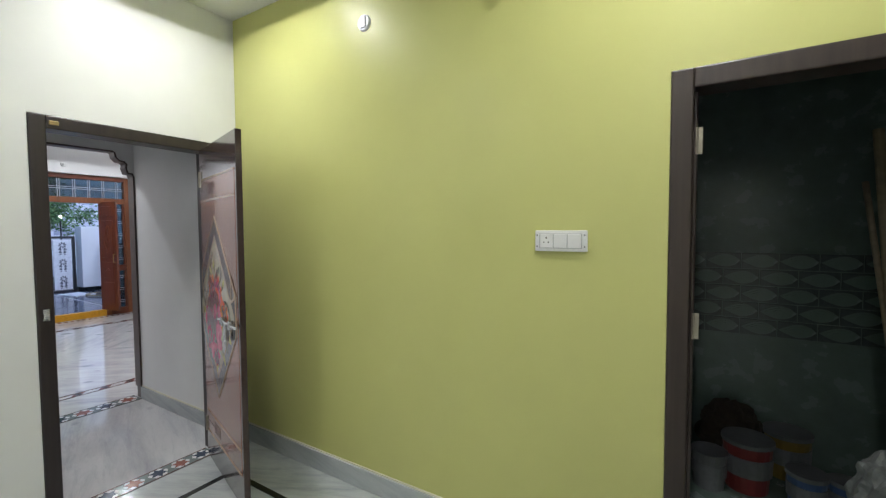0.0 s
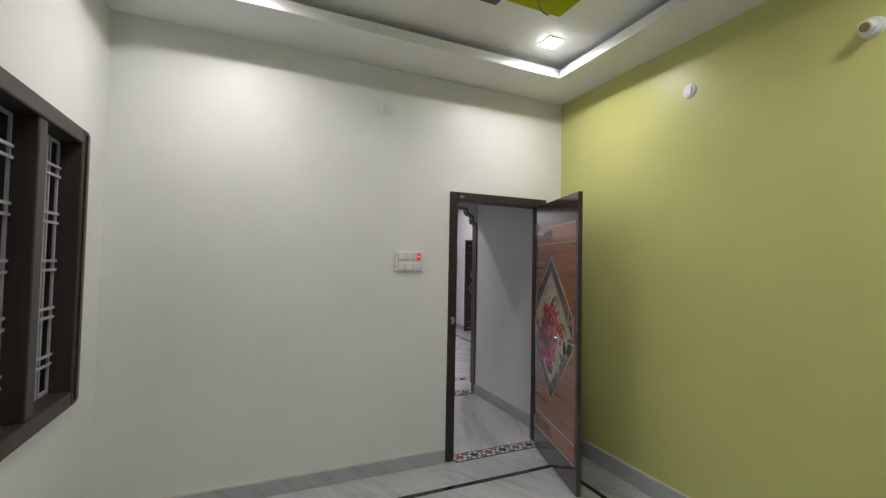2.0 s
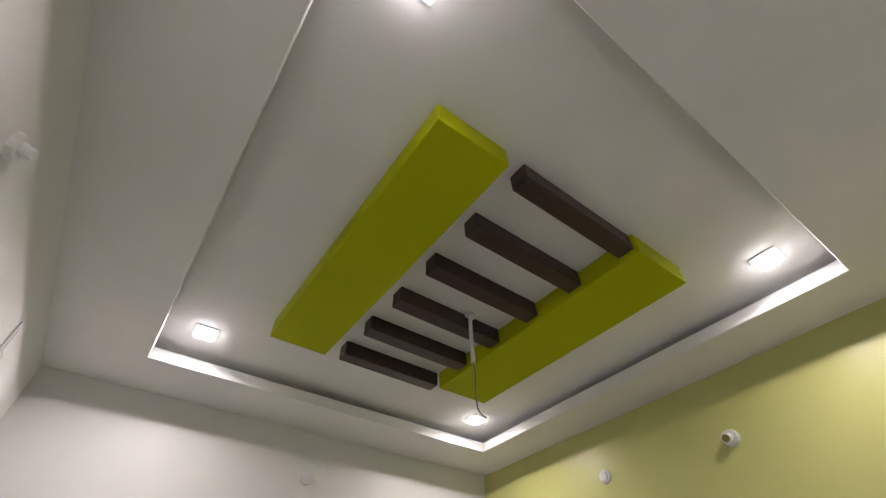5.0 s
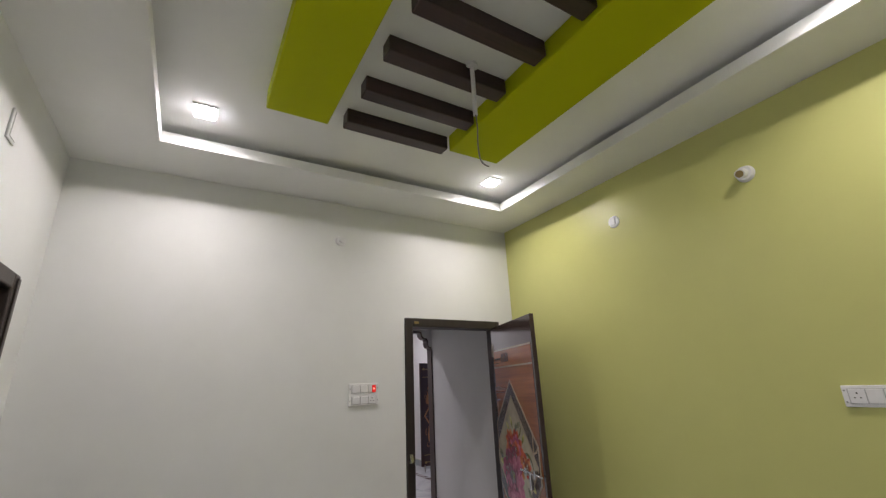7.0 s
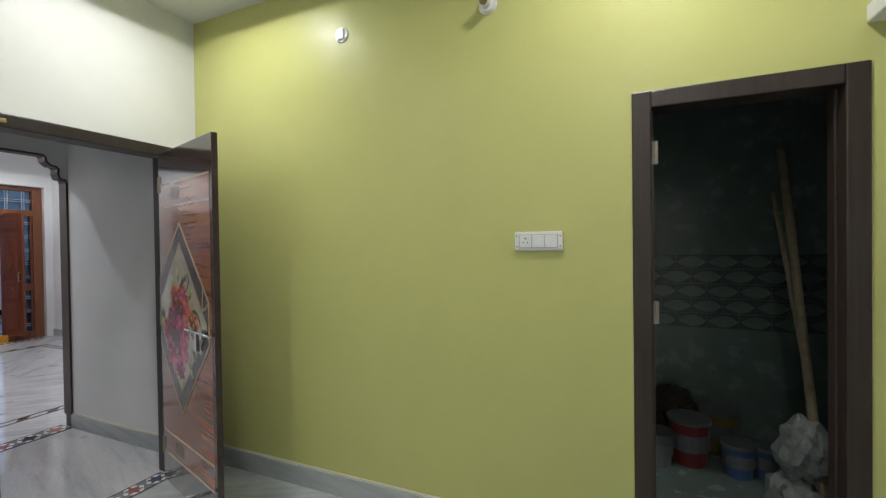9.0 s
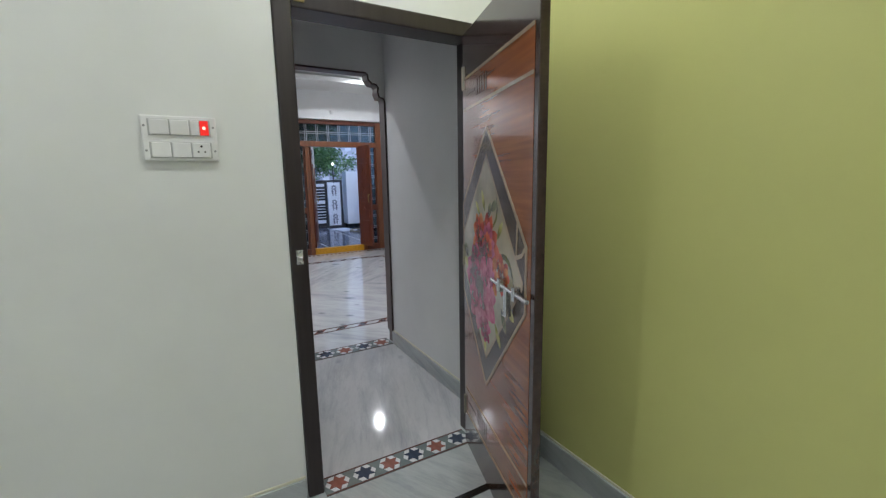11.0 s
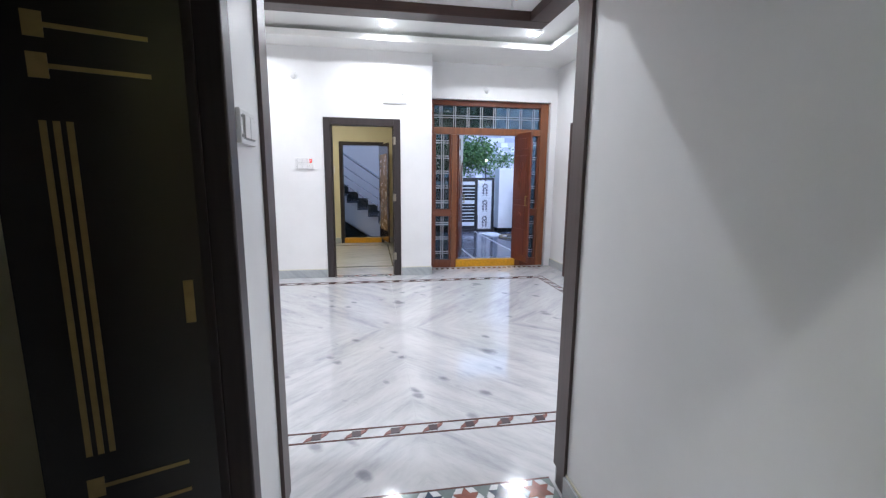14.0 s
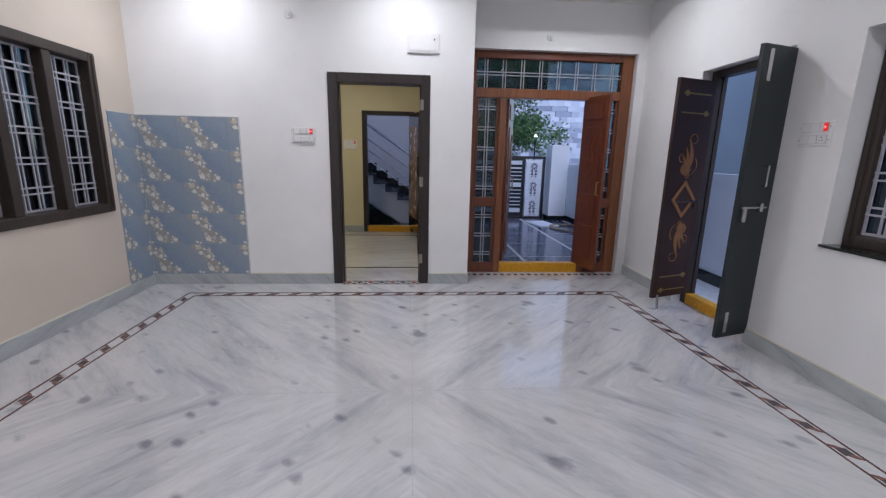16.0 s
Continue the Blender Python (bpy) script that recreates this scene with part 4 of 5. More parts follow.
def carved_leaf(x, y, ang, W, label):
    """A teak leaf with raised panels and a carved fillet; local x from hinge to free edge."""
    t = thing("door_leaf", pose(x, y, 0.115, 0, 0, ang), label, "door leaf")
    H = 1.93
    part("panel", boxed(0, W, -0.018, 0.018, 0, H, 0.004), TEAK_RED, t)
    for s in (-1, 1):
        for z0, z1 in ((0.10, 0.50), (0.58, 0.86), (0.94, 1.60), (1.68, 1.85)):
            y0, y1 = sorted((s * 0.018, s * 0.030))
            part("raised_panel", boxed(0.07, W - 0.07, y0, y1, z0, z1, 0.008), TEAK_RED, t)
        y0, y1 = sorted((s * 0.030, s * 0.040))
        for pts, w in ((((W / 2 - 0.02, 1.02), (W / 2 + 0.10, 1.20), (W / 2 - 0.01, 1.40)), 0.018), (((W / 2 + 0.02, 1.18), (W / 2 - 0.10, 1.34), (W / 2 + 0.02, 1.52)), 0.016), (((W / 2, 1.08), (W / 2 - 0.08, 1.12), (W / 2 - 0.06, 1.24)), 0.014), (((W / 2, 1.34), (W / 2 + 0.09, 1.38), (W / 2 + 0.05, 1.50)), 0.013), (((W / 2 - 0.05, 0.70), (W / 2, 0.78), (W / 2 + 0.06, 0.70)), 0.012)):
            bm = bmesh.new()
            stroke(bm, pts, w, y0, y1)
            part("carving", bm, TEAK_RED, t, "carved teak ornament")
    part("handle", rod(bmesh.new(), (W - 0.04, -0.05, 0.86), (W - 0.04, -0.05, 1.0), 0.008), GOLD, t, "brass pull handle")
    for z in (0.86, 1.0):
        part("handle_post", rod(bmesh.new(), (W - 0.04, -0.018, z), (W - 0.04, -0.052, z), 0.006), GOLD, t)
    return t


carved_leaf(-8.945, 3.505, 13, 0.44, "red varnished teak entrance leaf, swung open inwards")
carved_leaf(-8.955, 2.602, 160, 0.44, "red varnished teak entrance leaf, swung open outwards")


# ---- side entrance of the hall ----
def side_entrance():
    d = door_frame("door_6", at_wall(-7.81, HN + 0.10, NORTH), 0.94, 2.15, 0.06, 0.10, FRAME, "dark brown side entrance frame with a yellow threshold", 0.10)
    # carved leaf
    ax, ay, bx, by = -7.745, 4.185, -7.60, 3.755
    W = math.hypot(bx - ax, by - ay)
    t = thing("door_leaf", pose(ax, ay, 0.105, 0, 0, math.degrees(math.atan2(by - ay, bx - ax))), "dark brown door leaf with gilded scroll carving, open", "door leaf")
    part("panel", boxed(0, W, -0.017, 0.017, 0, 1.95, 0.004), TRIM_DARK, t)
    s = 0.0172
    for z, flip in ((1.83, 0), (1.67, 1), (0.20, 1), (0.07, 0)):
        part("inlay_line", boxed(0.05, W - 0.06, s, s + 0.003, z - 0.006, z + 0.006, 0.001), GOLD, t)
        xc = 0.09 if flip else W - 0.10
        part("inlay_dot", rod(bmesh.new(), (xc, s, z), (xc, s + 0.005, z), 0.026, 6), GOLD, t)
    cx, cz = W / 2, 0.92
    part("carved_diamond", ring_plate(bmesh.new(), diamond(cx, cz, 0.15, 0.17), diamond(cx, cz, 0.112, 0.127), s, s + 0.008), CARVE, t, "gilded diamond moulding")
    for sz in (1, -1):
        def at(u, v):
            return cx - sz * u, cz + sz * v

        # a fan of leaves that rises from a bell, edged by long thin stems that curl over at their tips
        for pts, w in ((((-0.030, 0.25), (0.075, 0.36), (-0.015, 0.53)), 0.024), (((-0.035, 0.27), (0.005, 0.36), (-0.050, 0.46)), 0.015), (((-0.045, 0.27), (-0.020, 0.33), (-0.085, 0.39)), 0.013),
                       (((-0.050, 0.22), (-0.055, 0.27), (0.010, 0.30)), 0.020), (((-0.020, 0.21), (-0.005, 0.25), (0.040, 0.27)), 0.016), (((-0.070, 0.24), (-0.085, 0.28), (-0.050, 0.32)), 0.012)):
            bm = bmesh.new()
            stroke(bm, [at(*p) for p in pts], w, s, s + 0.006)
            part("carved_leaf", bm, CARVE, t, "gilded carved leaf")
        for u0, v0, r0, a0, turn, grow in ((0.040, 0.525, 0.060, 3.3, -5.2, 0.55), (-0.085, 0.375, 0.045, -1.2, -4.6, 0.5), (0.030, 0.30, 0.085, 0.9, -2.3, 0.15), (-0.005, 0.215, 0.03, 0.4, -4.0, 0.6)):
            bm = bmesh.new()
            pts = []
            for q in range(21):
                u = q / 20
                r = r0 * (1 - grow * u)
                x, z = at(u0 + r * math.cos(a0 + turn * u), v0 + r * math.sin(a0 + turn * u))
                pts.append((x, s + 0.002, z))
            for q, (p, p2) in enumerate(zip(pts, pts[1:])):
                rod(bm, p, p2, 0.0050 * (1 - 0.03 * q), 6)
            part("carved_scroll", bm, CARVE, t, "gilded carved scroll")
    b = part("aldrop", rod(bmesh.new(), (0.03, s + 0.014, 0.90), (W - 0.12, s + 0.014, 0.90), 0.006), DARK_STEEL, t, "dull steel sliding bolt")
    for u in (0.05, 0.12):
        part("bracket", boxed(u - 0.010, u + 0.010, s, s + 0.022, 0.885, 0.915, 0.003), DARK_STEEL, b)
    part("hasp", boxed(0.078, 0.092, s + 0.006, s + 0.022, 0.84, 0.90, 0.003), DARK_STEEL, b)
    part("stopper", rod(bmesh.new(), (W - 0.06, 0.02, 0.03), (W - 0.06, 0.035, -0.10), 0.012), STEEL, t, "steel door stopper")
    # narrow plain leaf
    ax, ay, bx, by = -6.895, 4.185, -6.78, 3.785
    W = math.hypot(bx - ax, by - ay)
    t = thing("door_leaf", pose(ax, ay, 0.075, 0, 0, math.degrees(math.atan2(by - ay, bx - ax))), "narrow dark door leaf with steel bolts and handle, open", "door leaf")
    part("panel", boxed(0, W, -0.017, 0.017, 0, 2.05, 0.004), DARK_GREEN, t)
    for z0, z1 in ((1.82, 2.02), (0.04, 0.20)):
        part("tower_bolt", boxed(W - 0.09, W - 0.055, 0.017, 0.023, z0, z1, 0.002), STEEL, t, "steel tower bolt")
    p = part("pull_handle", rod(bmesh.new(), (W - 0.20, 0.045, 1.13), (W - 0.20, 0.045, 1.27), 0.008), STEEL, t, "steel pull handle")
    for z in (1.13, 1.27):
        part("handle_post", rod(bmesh.new(), (W - 0.20, 0.016, z), (W - 0.20, 0.047, z), 0.006), STEEL, p)
    a = part("aldrop", rod(bmesh.new(), (W - 0.26, 0.035, 0.98), (W - 0.02, 0.035, 0.98), 0.008), STEEL, t, "steel sliding bolt")
    part("bracket", boxed(W - 0.22, W - 0.19, 0.017, 0.046, 0.95, 1.01, 0.003), STEEL, a)
    part("hasp", boxed(W - 0.06, W - 0.03, 0.02, 0.046, 0.88, 0.99, 0.003), STEEL, a)


DARK_STEEL = plain("dark_aged_steel", (0.10, 0.09, 0.09), 0.4, 0.8)
TRIM_DARK = wood("dark_red_brown_leaf_wood", (0.026, 0.010, 0.009), (0.050, 0.019, 0.016), 2, 0.42, 0.0)
side_entrance()


# ---- floral wall tiles of the hall ----
def floral_tiles():
    TW, TH = 0.478, 0.3165
    m = Mat("blue_floral_glazed_tile", 0.16)
    at = m.place(world_space=False)
    sp = m.n("SeparateXYZ")
    m.link(at, sp.inputs[0])
    g = m.noise(at, 16.0, 4, 0.6, 0.5)
    # how far a spot lies beyond the printed garland, from garland to garland
    e = m.math("ADD", m.math("MULTIPLY", sp.outputs["X"], 1 / TW), m.math("MULTIPLY", sp.outputs["Z"], 0.58 / TH))
    d = m.math("FRACT", m.math("ADD", e, m.math("ADD", m.math("MULTIPLY", m.math("SUBTRACT", g, 0.5), 0.7), 0.72)))
    m.color(m.mix(0.16, m.ramp(d, [(0.0, (0.27, 0.335, 0.41)), (0.28, (0.29, 0.34, 0.40)), (0.40, (0.33, 0.35, 0.375)), (0.50, (0.335, 0.35, 0.37)), (0.64, (0.22, 0.295, 0.40)), (1.0, (0.27, 0.335, 0.41))]),
                  m.ramp(m.noise(at, 60.0, 3), [(0.3, (0.18, 0.24, 0.34)), (0.7, (0.36, 0.40, 0.46))])))
    inks = {"c": plain("printed_cream_blossom", (0.54, 0.50, 0.43), 0.18, vary=0.22, scale=60), "w": plain("printed_white_blossom", (0.68, 0.66, 0.60), 0.18, vary=0.18, scale=60), "t": plain("printed_tan_blossom", (0.38, 0.35, 0.32), 0.18, vary=0.25, scale=60)}
    garland = ((0.028, 0.287, 0.026, "t"), (0.09, 0.282, 0.033, "c"), (0.115, 0.225, 0.026, "w"), (0.16, 0.265, 0.014, "w"), (0.215, 0.25, 0.031, "c"), (0.21, 0.188, 0.026, "w"), (0.265, 0.19, 0.015, "w"),
               (0.24, 0.135, 0.035, "t"), (0.288, 0.122, 0.028, "t"), (0.228, 0.06, 0.035, "w"), (0.30, 0.07, 0.022, "c"), (0.33, 0.115, 0.014, "w"), (0.36, 0.045, 0.015, "t"), (0.412, 0.045, 0.026, "w"),
               (0.085, 0.022, 0.018, "w"), (0.125, 0.016, 0.013, "w"), (0.045, 0.245, 0.018, "t"), (0.15, 0.215, 0.020, "t"), (0.175, 0.15, 0.020, "t"), (0.26, 0.09, 0.020, "t"), (0.37, 0.02, 0.014, "w"), (0.185, 0.225, 0.016, "t"), (0.34, 0.07, 0.016, "t"), (0.065, 0.30, 0.014, "w"), (0.13, 0.26, 0.018, "t"), (0.245, 0.215, 0.016, "c"), (0.20, 0.105, 0.022, "c"), (0.255, 0.155, 0.016, "w"), (0.32, 0.035, 0.022, "t"), (0.385, 0.075, 0.012, "w"), (0.165, 0.19, 0.018, "c"), (0.28, 0.03, 0.018, "c"))

    def print_mesh(ink, a, b):
        bm = bmesh.new()
        for i, (x, z, r, k) in enumerate(garland):
            x = 0.02 + 0.80 * x
            r *= 1.08
            if k != ink or not a - 0.3 * r < x < b + 0.3 * r or b - a < 2 * r:
                continue
            x = min(max(x, a + r), b - r)
            for q in range(5):
                petal(bm, x, z, 2 * math.pi * q / 5 + i, r * (0.82 + 0.18 * ((q + i) % 2)), r * 0.68, -0.0087 - {"t": 0.0, "c": 0.0002, "w": 0.0004}[ink] - 0.000012 * ((i * 5 + q) % 11), 0.0002)
        return bm

    wt = thing("wall_tile_panel", pose(HX, HS, 0.11, 0, 0, WEST), "blue glazed wall tiles printed with cream blossom in the hall corner", "wall tiles", kind="structure")
    st = thing("wall_tile_panel", pose(HX + 0.385, HS, 0.11, 0, 0, SOUTH), "blue glazed wall tiles printed with cream blossom in the hall corner", "wall tiles", kind="structure")
    prints = {}

    def lay(parent, x, z, a, b):
        """One tile, cut to the stretch a to b of the printed design."""
        if (a, b) not in prints:
            made = []
            for ink, mm in inks.items():
                o = part("blossom_print", print_mesh(ink, a, b), mm)
                made.append(o.data)
                bpy.data.objects.remove(o)
            o = part("tile", boxed(a + 0.0003, b - 0.0003, -0.0085, 0, 0.0003, TH - 0.0003, 0.0006), m.m)
            prints[a, b] = made + [o.data]
            bpy.data.objects.remove(o)
        *pr, body = prints[a, b]
        tile = new("tile", body)
        tile.parent, tile.location = parent, (x - a, 0, z)
        for p in pr:
            if len(p.polygons):
                o = new("blossom_print", p)
                o.parent = tile

    for r in range(5):
        lay(wt, 0.009, r * TH, 0.11, TW)
        lay(wt, 0.009 + TW - 0.11, r * TH, 0.0, TW)
        lay(wt, 0.009 + 2 * TW - 0.11, r * TH, 0.0, 0.11)
        lay(st, 0.0, r * TH, 0.212, TW)
        lay(st, TW - 0.212, r * TH, 0.0, 0.11)
    part("edge_strip", boxed(0.0, 2 * TW + 0.02, -0.010, 0, 5 * TH, 5 * TH + 0.008), PALE_STONE, wt)
    part("edge_strip", boxed(2 * TW + 0.010, 2 * TW + 0.018, -0.010, 0, 0, 5 * TH), PALE_STONE, wt)
    part("edge_strip", boxed(-0.008, 0.385, -0.010, 0, 5 * TH, 5 * TH + 0.008), PALE_STONE, st)


floral_tiles()


# ---- far room, its doorway and the stair ----
RX = -11.6
wall("wall_far_room_west", "y", RX, RX - 0.14, -1.4, 2.085, 0, HIGH + 0.3, [(0.65, 1.56, 0, 2.10)], (CREAM, PALE_PAINT, CREAM), "cream painted wall with a doorway to the stair")
wall("wall_far_room_south", "x", -1.26, -1.4, RX, HX - 0.14, 0, HIGH + 0.3, [], (CREAM, PALE_PAINT, CREAM), "cream painted wall of the far room")
wall("wall_far_room_north", "x", 2.085, 2.125, RX - 0.14, MX - 0.105, 0, HIGH + 0.3, [], (CREAM, PALE_PAINT, CREAM), "cream painted wall of the far room")
slab("floor_far_room", RX - 0.14, -8.98, -1.4, 2.125, -0.12, 0, MARBLE_ROOM, "pale marble floor of the far room", "floor")
slab("ceiling_far_room", RX - 0.14, HX - 0.14, -1.4, 2.085, 3.0, 3.1, CEIL, "white ceiling of the far room", "ceiling")
skirting("baseboard", "y", RX, 1, [(-1.26, 0.645), (1.565, 2.085)])
downlight(-10.0, 0.45, LAMP_WATTS * 1.5, 3.0, (1.0, 0.93, 0.80))
door_7 = door_frame("door_7", at_wall(RX, 0.65, WEST), 0.91, 2.10, 0.07, 0.14, FRAME, "dark brown frame of the doorway to the stair", 0.10)
switchboard(at_wall(RX, 0.45, WEST, 1.53), 0.225, 0.152, six, True, "white two-row switchboard with a lit red switch")


TAN_PRINT = plain("tan_printed_laminate", (0.30, 0.19, 0.10), 0.25, vary=0.4, scale=9)


def far_leaf():
    t = thing("door_leaf", pose(RX + 0.025, 1.475, 0.11, 0, 0, 11), "dark brown door leaf with a pale wood panel, open", "door leaf")
    part("panel", boxed(0, 0.80, -0.016, 0.016, 0, 1.92, 0.003), LAM_DARK, t)
    part("inset", boxed(0.10, 0.70, -0.020, -0.0165, 0.22, 1.72, 0.001), TAN_PRINT, t, "tan printed door panel")
    for z in (0.3, 1.0, 1.7):
        hinge(t, 0.02, -0.016, z)


far_leaf()


def stairs():
    t = thing("staircase", pose(-13.0, 1.95, -0.05), "white plastered outdoor stair with dark granite treads", "stairs")
    run, rise, n = 0.25, 0.17, 12
    for k in range(n):
        y1 = -k * run
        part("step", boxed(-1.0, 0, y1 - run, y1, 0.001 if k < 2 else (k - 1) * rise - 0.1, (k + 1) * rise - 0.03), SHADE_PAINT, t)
        part("tread", boxed(-1.0, 0.02, y1 - run - 0.0, y1 + 0.02, (k + 1) * rise - 0.03, (k + 1) * rise, 0.003), GRANITE, t, "dark granite tread")
        part("riser", boxed(-1.0, 0.004, y1 + 0.001, y1 + 0.012, k * rise + 0.001, (k + 1) * rise - 0.031), GRANITE, t)
        part("step_skirting", boxed(-1.0, -0.985, y1 - run - 0.08, y1, (k + 1) * rise + 0.001, (k + 2) * rise + 0.04 if k < n - 1 else (k + 1) * rise + 0.1), BLACK_STONE, t, "black granite skirting stepped up the wall")
    turn = Matrix.Rotation(radians(90), 4, "Z")
    bm = bmesh.new()
    poly(bm, [(-0.03, 0.0), (-run * n, rise * n - 0.03), (-run * n, rise * n - 0.47), (-0.47 * run / rise, 0.0)], -0.002, 0.02, turn @ Matrix.Translation((0, -0.02, 0)))
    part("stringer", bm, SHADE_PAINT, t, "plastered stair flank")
    # the hollow under the stair is only unlit; its darkness is a black sheet
    bm = bmesh.new()
    poly(bm, [(-0.52 * run / rise, 0.0), (-run * n, 0.0), (-run * n, rise * n - 0.50)], 0.03, 0.06, turn)
    part("under_stair_shade", bm, BLACK_STONE, t, "black sheet standing for the unlit space under the stair")
    r = thing("handrail", pose(-13.03, 1.95, -0.05), "polished steel stair railing with three rails", "railing")
    slope = rise / run
    for h, rr in ((0.93, 0.026), (0.64, 0.011), (0.42, 0.011), (0.22, 0.011)):
        part("rail", rod(bmesh.new(), (0, 0.1, h + 0.10), (0, -run * n, h + 0.17 + slope * run * n), rr, 12), STEEL, r)
    for k in range(1, n, 4):
        part("post", rod(bmesh.new(), (0, -k * run - 0.12, (k + 1) * rise), (0, -k * run - 0.12, (k + 1) * rise + 0.93), 0.018, 12), STEEL, r)


stairs()
wall("wall_stair_back", "y", -14.05, -14.2, -3.0, 2.6, -0.2, 4.2, [], (SHADE_PAINT, PALE_PAINT, PALE_PAINT), "plain wall behind the stair, greyed for the stairwell's shade")
# added out of view to keep the sky's light off the stair
slab("stair_shade_slab", -14.2, -12.5, -3.0, 2.6, 3.9, 4.05, PALE_PAINT, "unseen slab added to shade the stair", "ceiling")
# coloured black so the stair's unlit underside runs on down to the threshold
slab("floor_stair", -14.04, RX - 0.145, -3.0, 2.12, -0.3, -0.052, BLACK_STONE, "floor at the stair, blackened for the unlit space under it", "floor")


site(HOME)


# ---- rooms left dark: bathroom and side room ----
BATH = plain("dull_bathroom_tile", (0.15, 0.20, 0.18), 0.25, vary=0.15, scale=8)
BATH_WAVE = plain("dark_wave_tile", (0.085, 0.108, 0.10), 0.15, vary=0.2)
wall("wall_bath_north", "x", 3.65, 3.8, -0.5, 1.75, 0, 3.0, [], (BATH, BATH, BATH), "dull grey tiled bathroom wall")
wall("wall_bath_west", "y", -0.35, -0.5, BN + 0.12, 3.8, 0, 3.0, [], (BATH, BATH, BATH), "dull grey tiled bathroom wall")
wall("wall_bath_east", "y", 1.6, 1.75, BN + 0.12, 3.8, 0, 3.0, [], (BATH, BATH, BATH), "dull grey tiled bathroom wall")
slab("floor_bathroom", -0.5, 1.75, BN + 0.06, 3.8, -0.12, -0.012, BATH, "grey tiled bathroom floor", "floor")
slab("ceiling_bathroom", -0.5, 1.75, BN + 0.12, 3.8, 2.7, 2.82, CEIL, "plain bathroom ceiling", "ceiling")
wall("wall_side_room_south", "x", BS, BS - 0.2, PX, BX - 0.12, 0, 3.0, [], (CREAM, CREAM, CREAM), "cream wall of the dark side room")
slab("floor_side_room", PX, BX - 0.06, BS, PS - 0.12, -0.12, 0, MARBLE_BED, "grey marble floor of the side room", "floor")
slab("ceiling_side_room", PX, BX - 0.12, BS, PS - 0.12, 2.95, 3.05, CEIL, "white ceiling of the side room", "ceiling")


def bath_tiles():
    """Staggered rows of dark tiles, each with a raised lens, across the bathroom wall."""
    t = thing("wall_tile_panel", pose(-0.35, 3.65, 0.81), "dark wavy band of bathroom wall tiles", "wall tiles", kind="structure")
    first = part("tile", boxed(0.003, 0.197, -0.010, 0, 0.003, 0.107, 0.002), BATH_WAVE, t)
    lens = bmesh.new()
    for k, (size, up) in enumerate(((1.0, 0.0), (0.7, 0.004), (0.4, 0.008))):
        petal(lens, 0.1 - 0.095 * size, 0.055, 0.0, 0.19 * size, 0.085 * size, -0.0101 - up, 0.004)
    w = part("lens", lens, BATH, first)
    for r in range(5):
        for c in range(9):
            if r or c:
                o = new("tile", first.data)
                o.parent, o.location = t, (c * 0.20 + (0.10 if r % 2 else 0.0), 0, r * 0.11)
                q = new("lens", w.data)
                q.parent = o


bath_tiles()
BUCKET_BLUE = plain("blue_plastic_pail", (0.05, 0.10, 0.22), 0.4)
BUCKET_RED = plain("red_plastic_pail", (0.20, 0.03, 0.03), 0.4)
BUCKET_YELLOW = plain("yellowed_plastic_pail", (0.20, 0.15, 0.03), 0.4)
BUCKET_WHITE = plain("dusty_white_pail", (0.16, 0.17, 0.18), 0.5)
SACK = plain("brown_jute_sack", (0.045, 0.036, 0.026), 0.9, vary=0.3)
BAG = plain("dusty_white_plastic_bag", (0.17, 0.185, 0.18), 0.45, vary=0.25)
BAMBOO = plain("dry_bamboo", (0.24, 0.20, 0.13), 0.6, vary=0.25)


def pail(x, y, r, h, mat, label):
    t = thing("bucket", pose(x, y, -0.012), label, "bucket", "paint pails in the bathroom")
    bm = bmesh.new()
    bmesh.ops.create_cone(bm, cap_ends=True, segments=20, radius1=r * 0.85, radius2=r, depth=h, matrix=Matrix.Translation((0, 0, h / 2)))
    part("body", bm, mat, t)
    part("lip", rod(bmesh.new(), (0, 0, h - 0.015), (0, 0, h + 0.008), r * 1.06, 20), BUCKET_WHITE, t)
    part("label_band", rod(bmesh.new(), (0, 0, h * 0.35), (0, 0, h * 0.72), r * 0.985, 20, r * 1.01), BUCKET_WHITE, t)
    return t


for x, y, r, h, mat, lab in ((0.29, 3.12, 0.09, 0.21, BUCKET_WHITE, "dusty white paint pail on the bathroom floor"), (0.48, 3.22, 0.125, 0.29, BUCKET_RED, "dark red paint pail on the bathroom floor"),
                             (0.70, 3.50, 0.12, 0.27, BUCKET_YELLOW, "yellowish paint tin on the bathroom floor"), (0.74, 3.14, 0.09, 0.20, BUCKET_BLUE, "blue paint pail on the bathroom floor"),
                             (0.90, 3.16, 0.07, 0.19, BUCKET_BLUE, "small blue paint pail on the bathroom floor")):
    pail(x, y, r, h, mat, lab)


def lump(name, x, y, z, rx, ry, rz, mat, label, cat, seed):
    """A crumpled bag or sack."""
    bm = bmesh.new()
    bmesh.ops.create_icosphere(bm, subdivisions=4, radius=1.0)
    for v in bm.verts:
        k = 1 + 0.25 * noise.noise(v.co * 2.2 + Vector((seed, 0, 0))) + 0.10 * noise.noise(v.co * 6 + Vector((0, seed, 0)))
        v.co = Vector((v.co.x * rx * k, v.co.y * ry * k, max(-rz, v.co.z * rz * k)))
    ob = part(name, bm, mat)
    ob.location = (x, y, z + rz)
    return tagged(ob, label, cat)


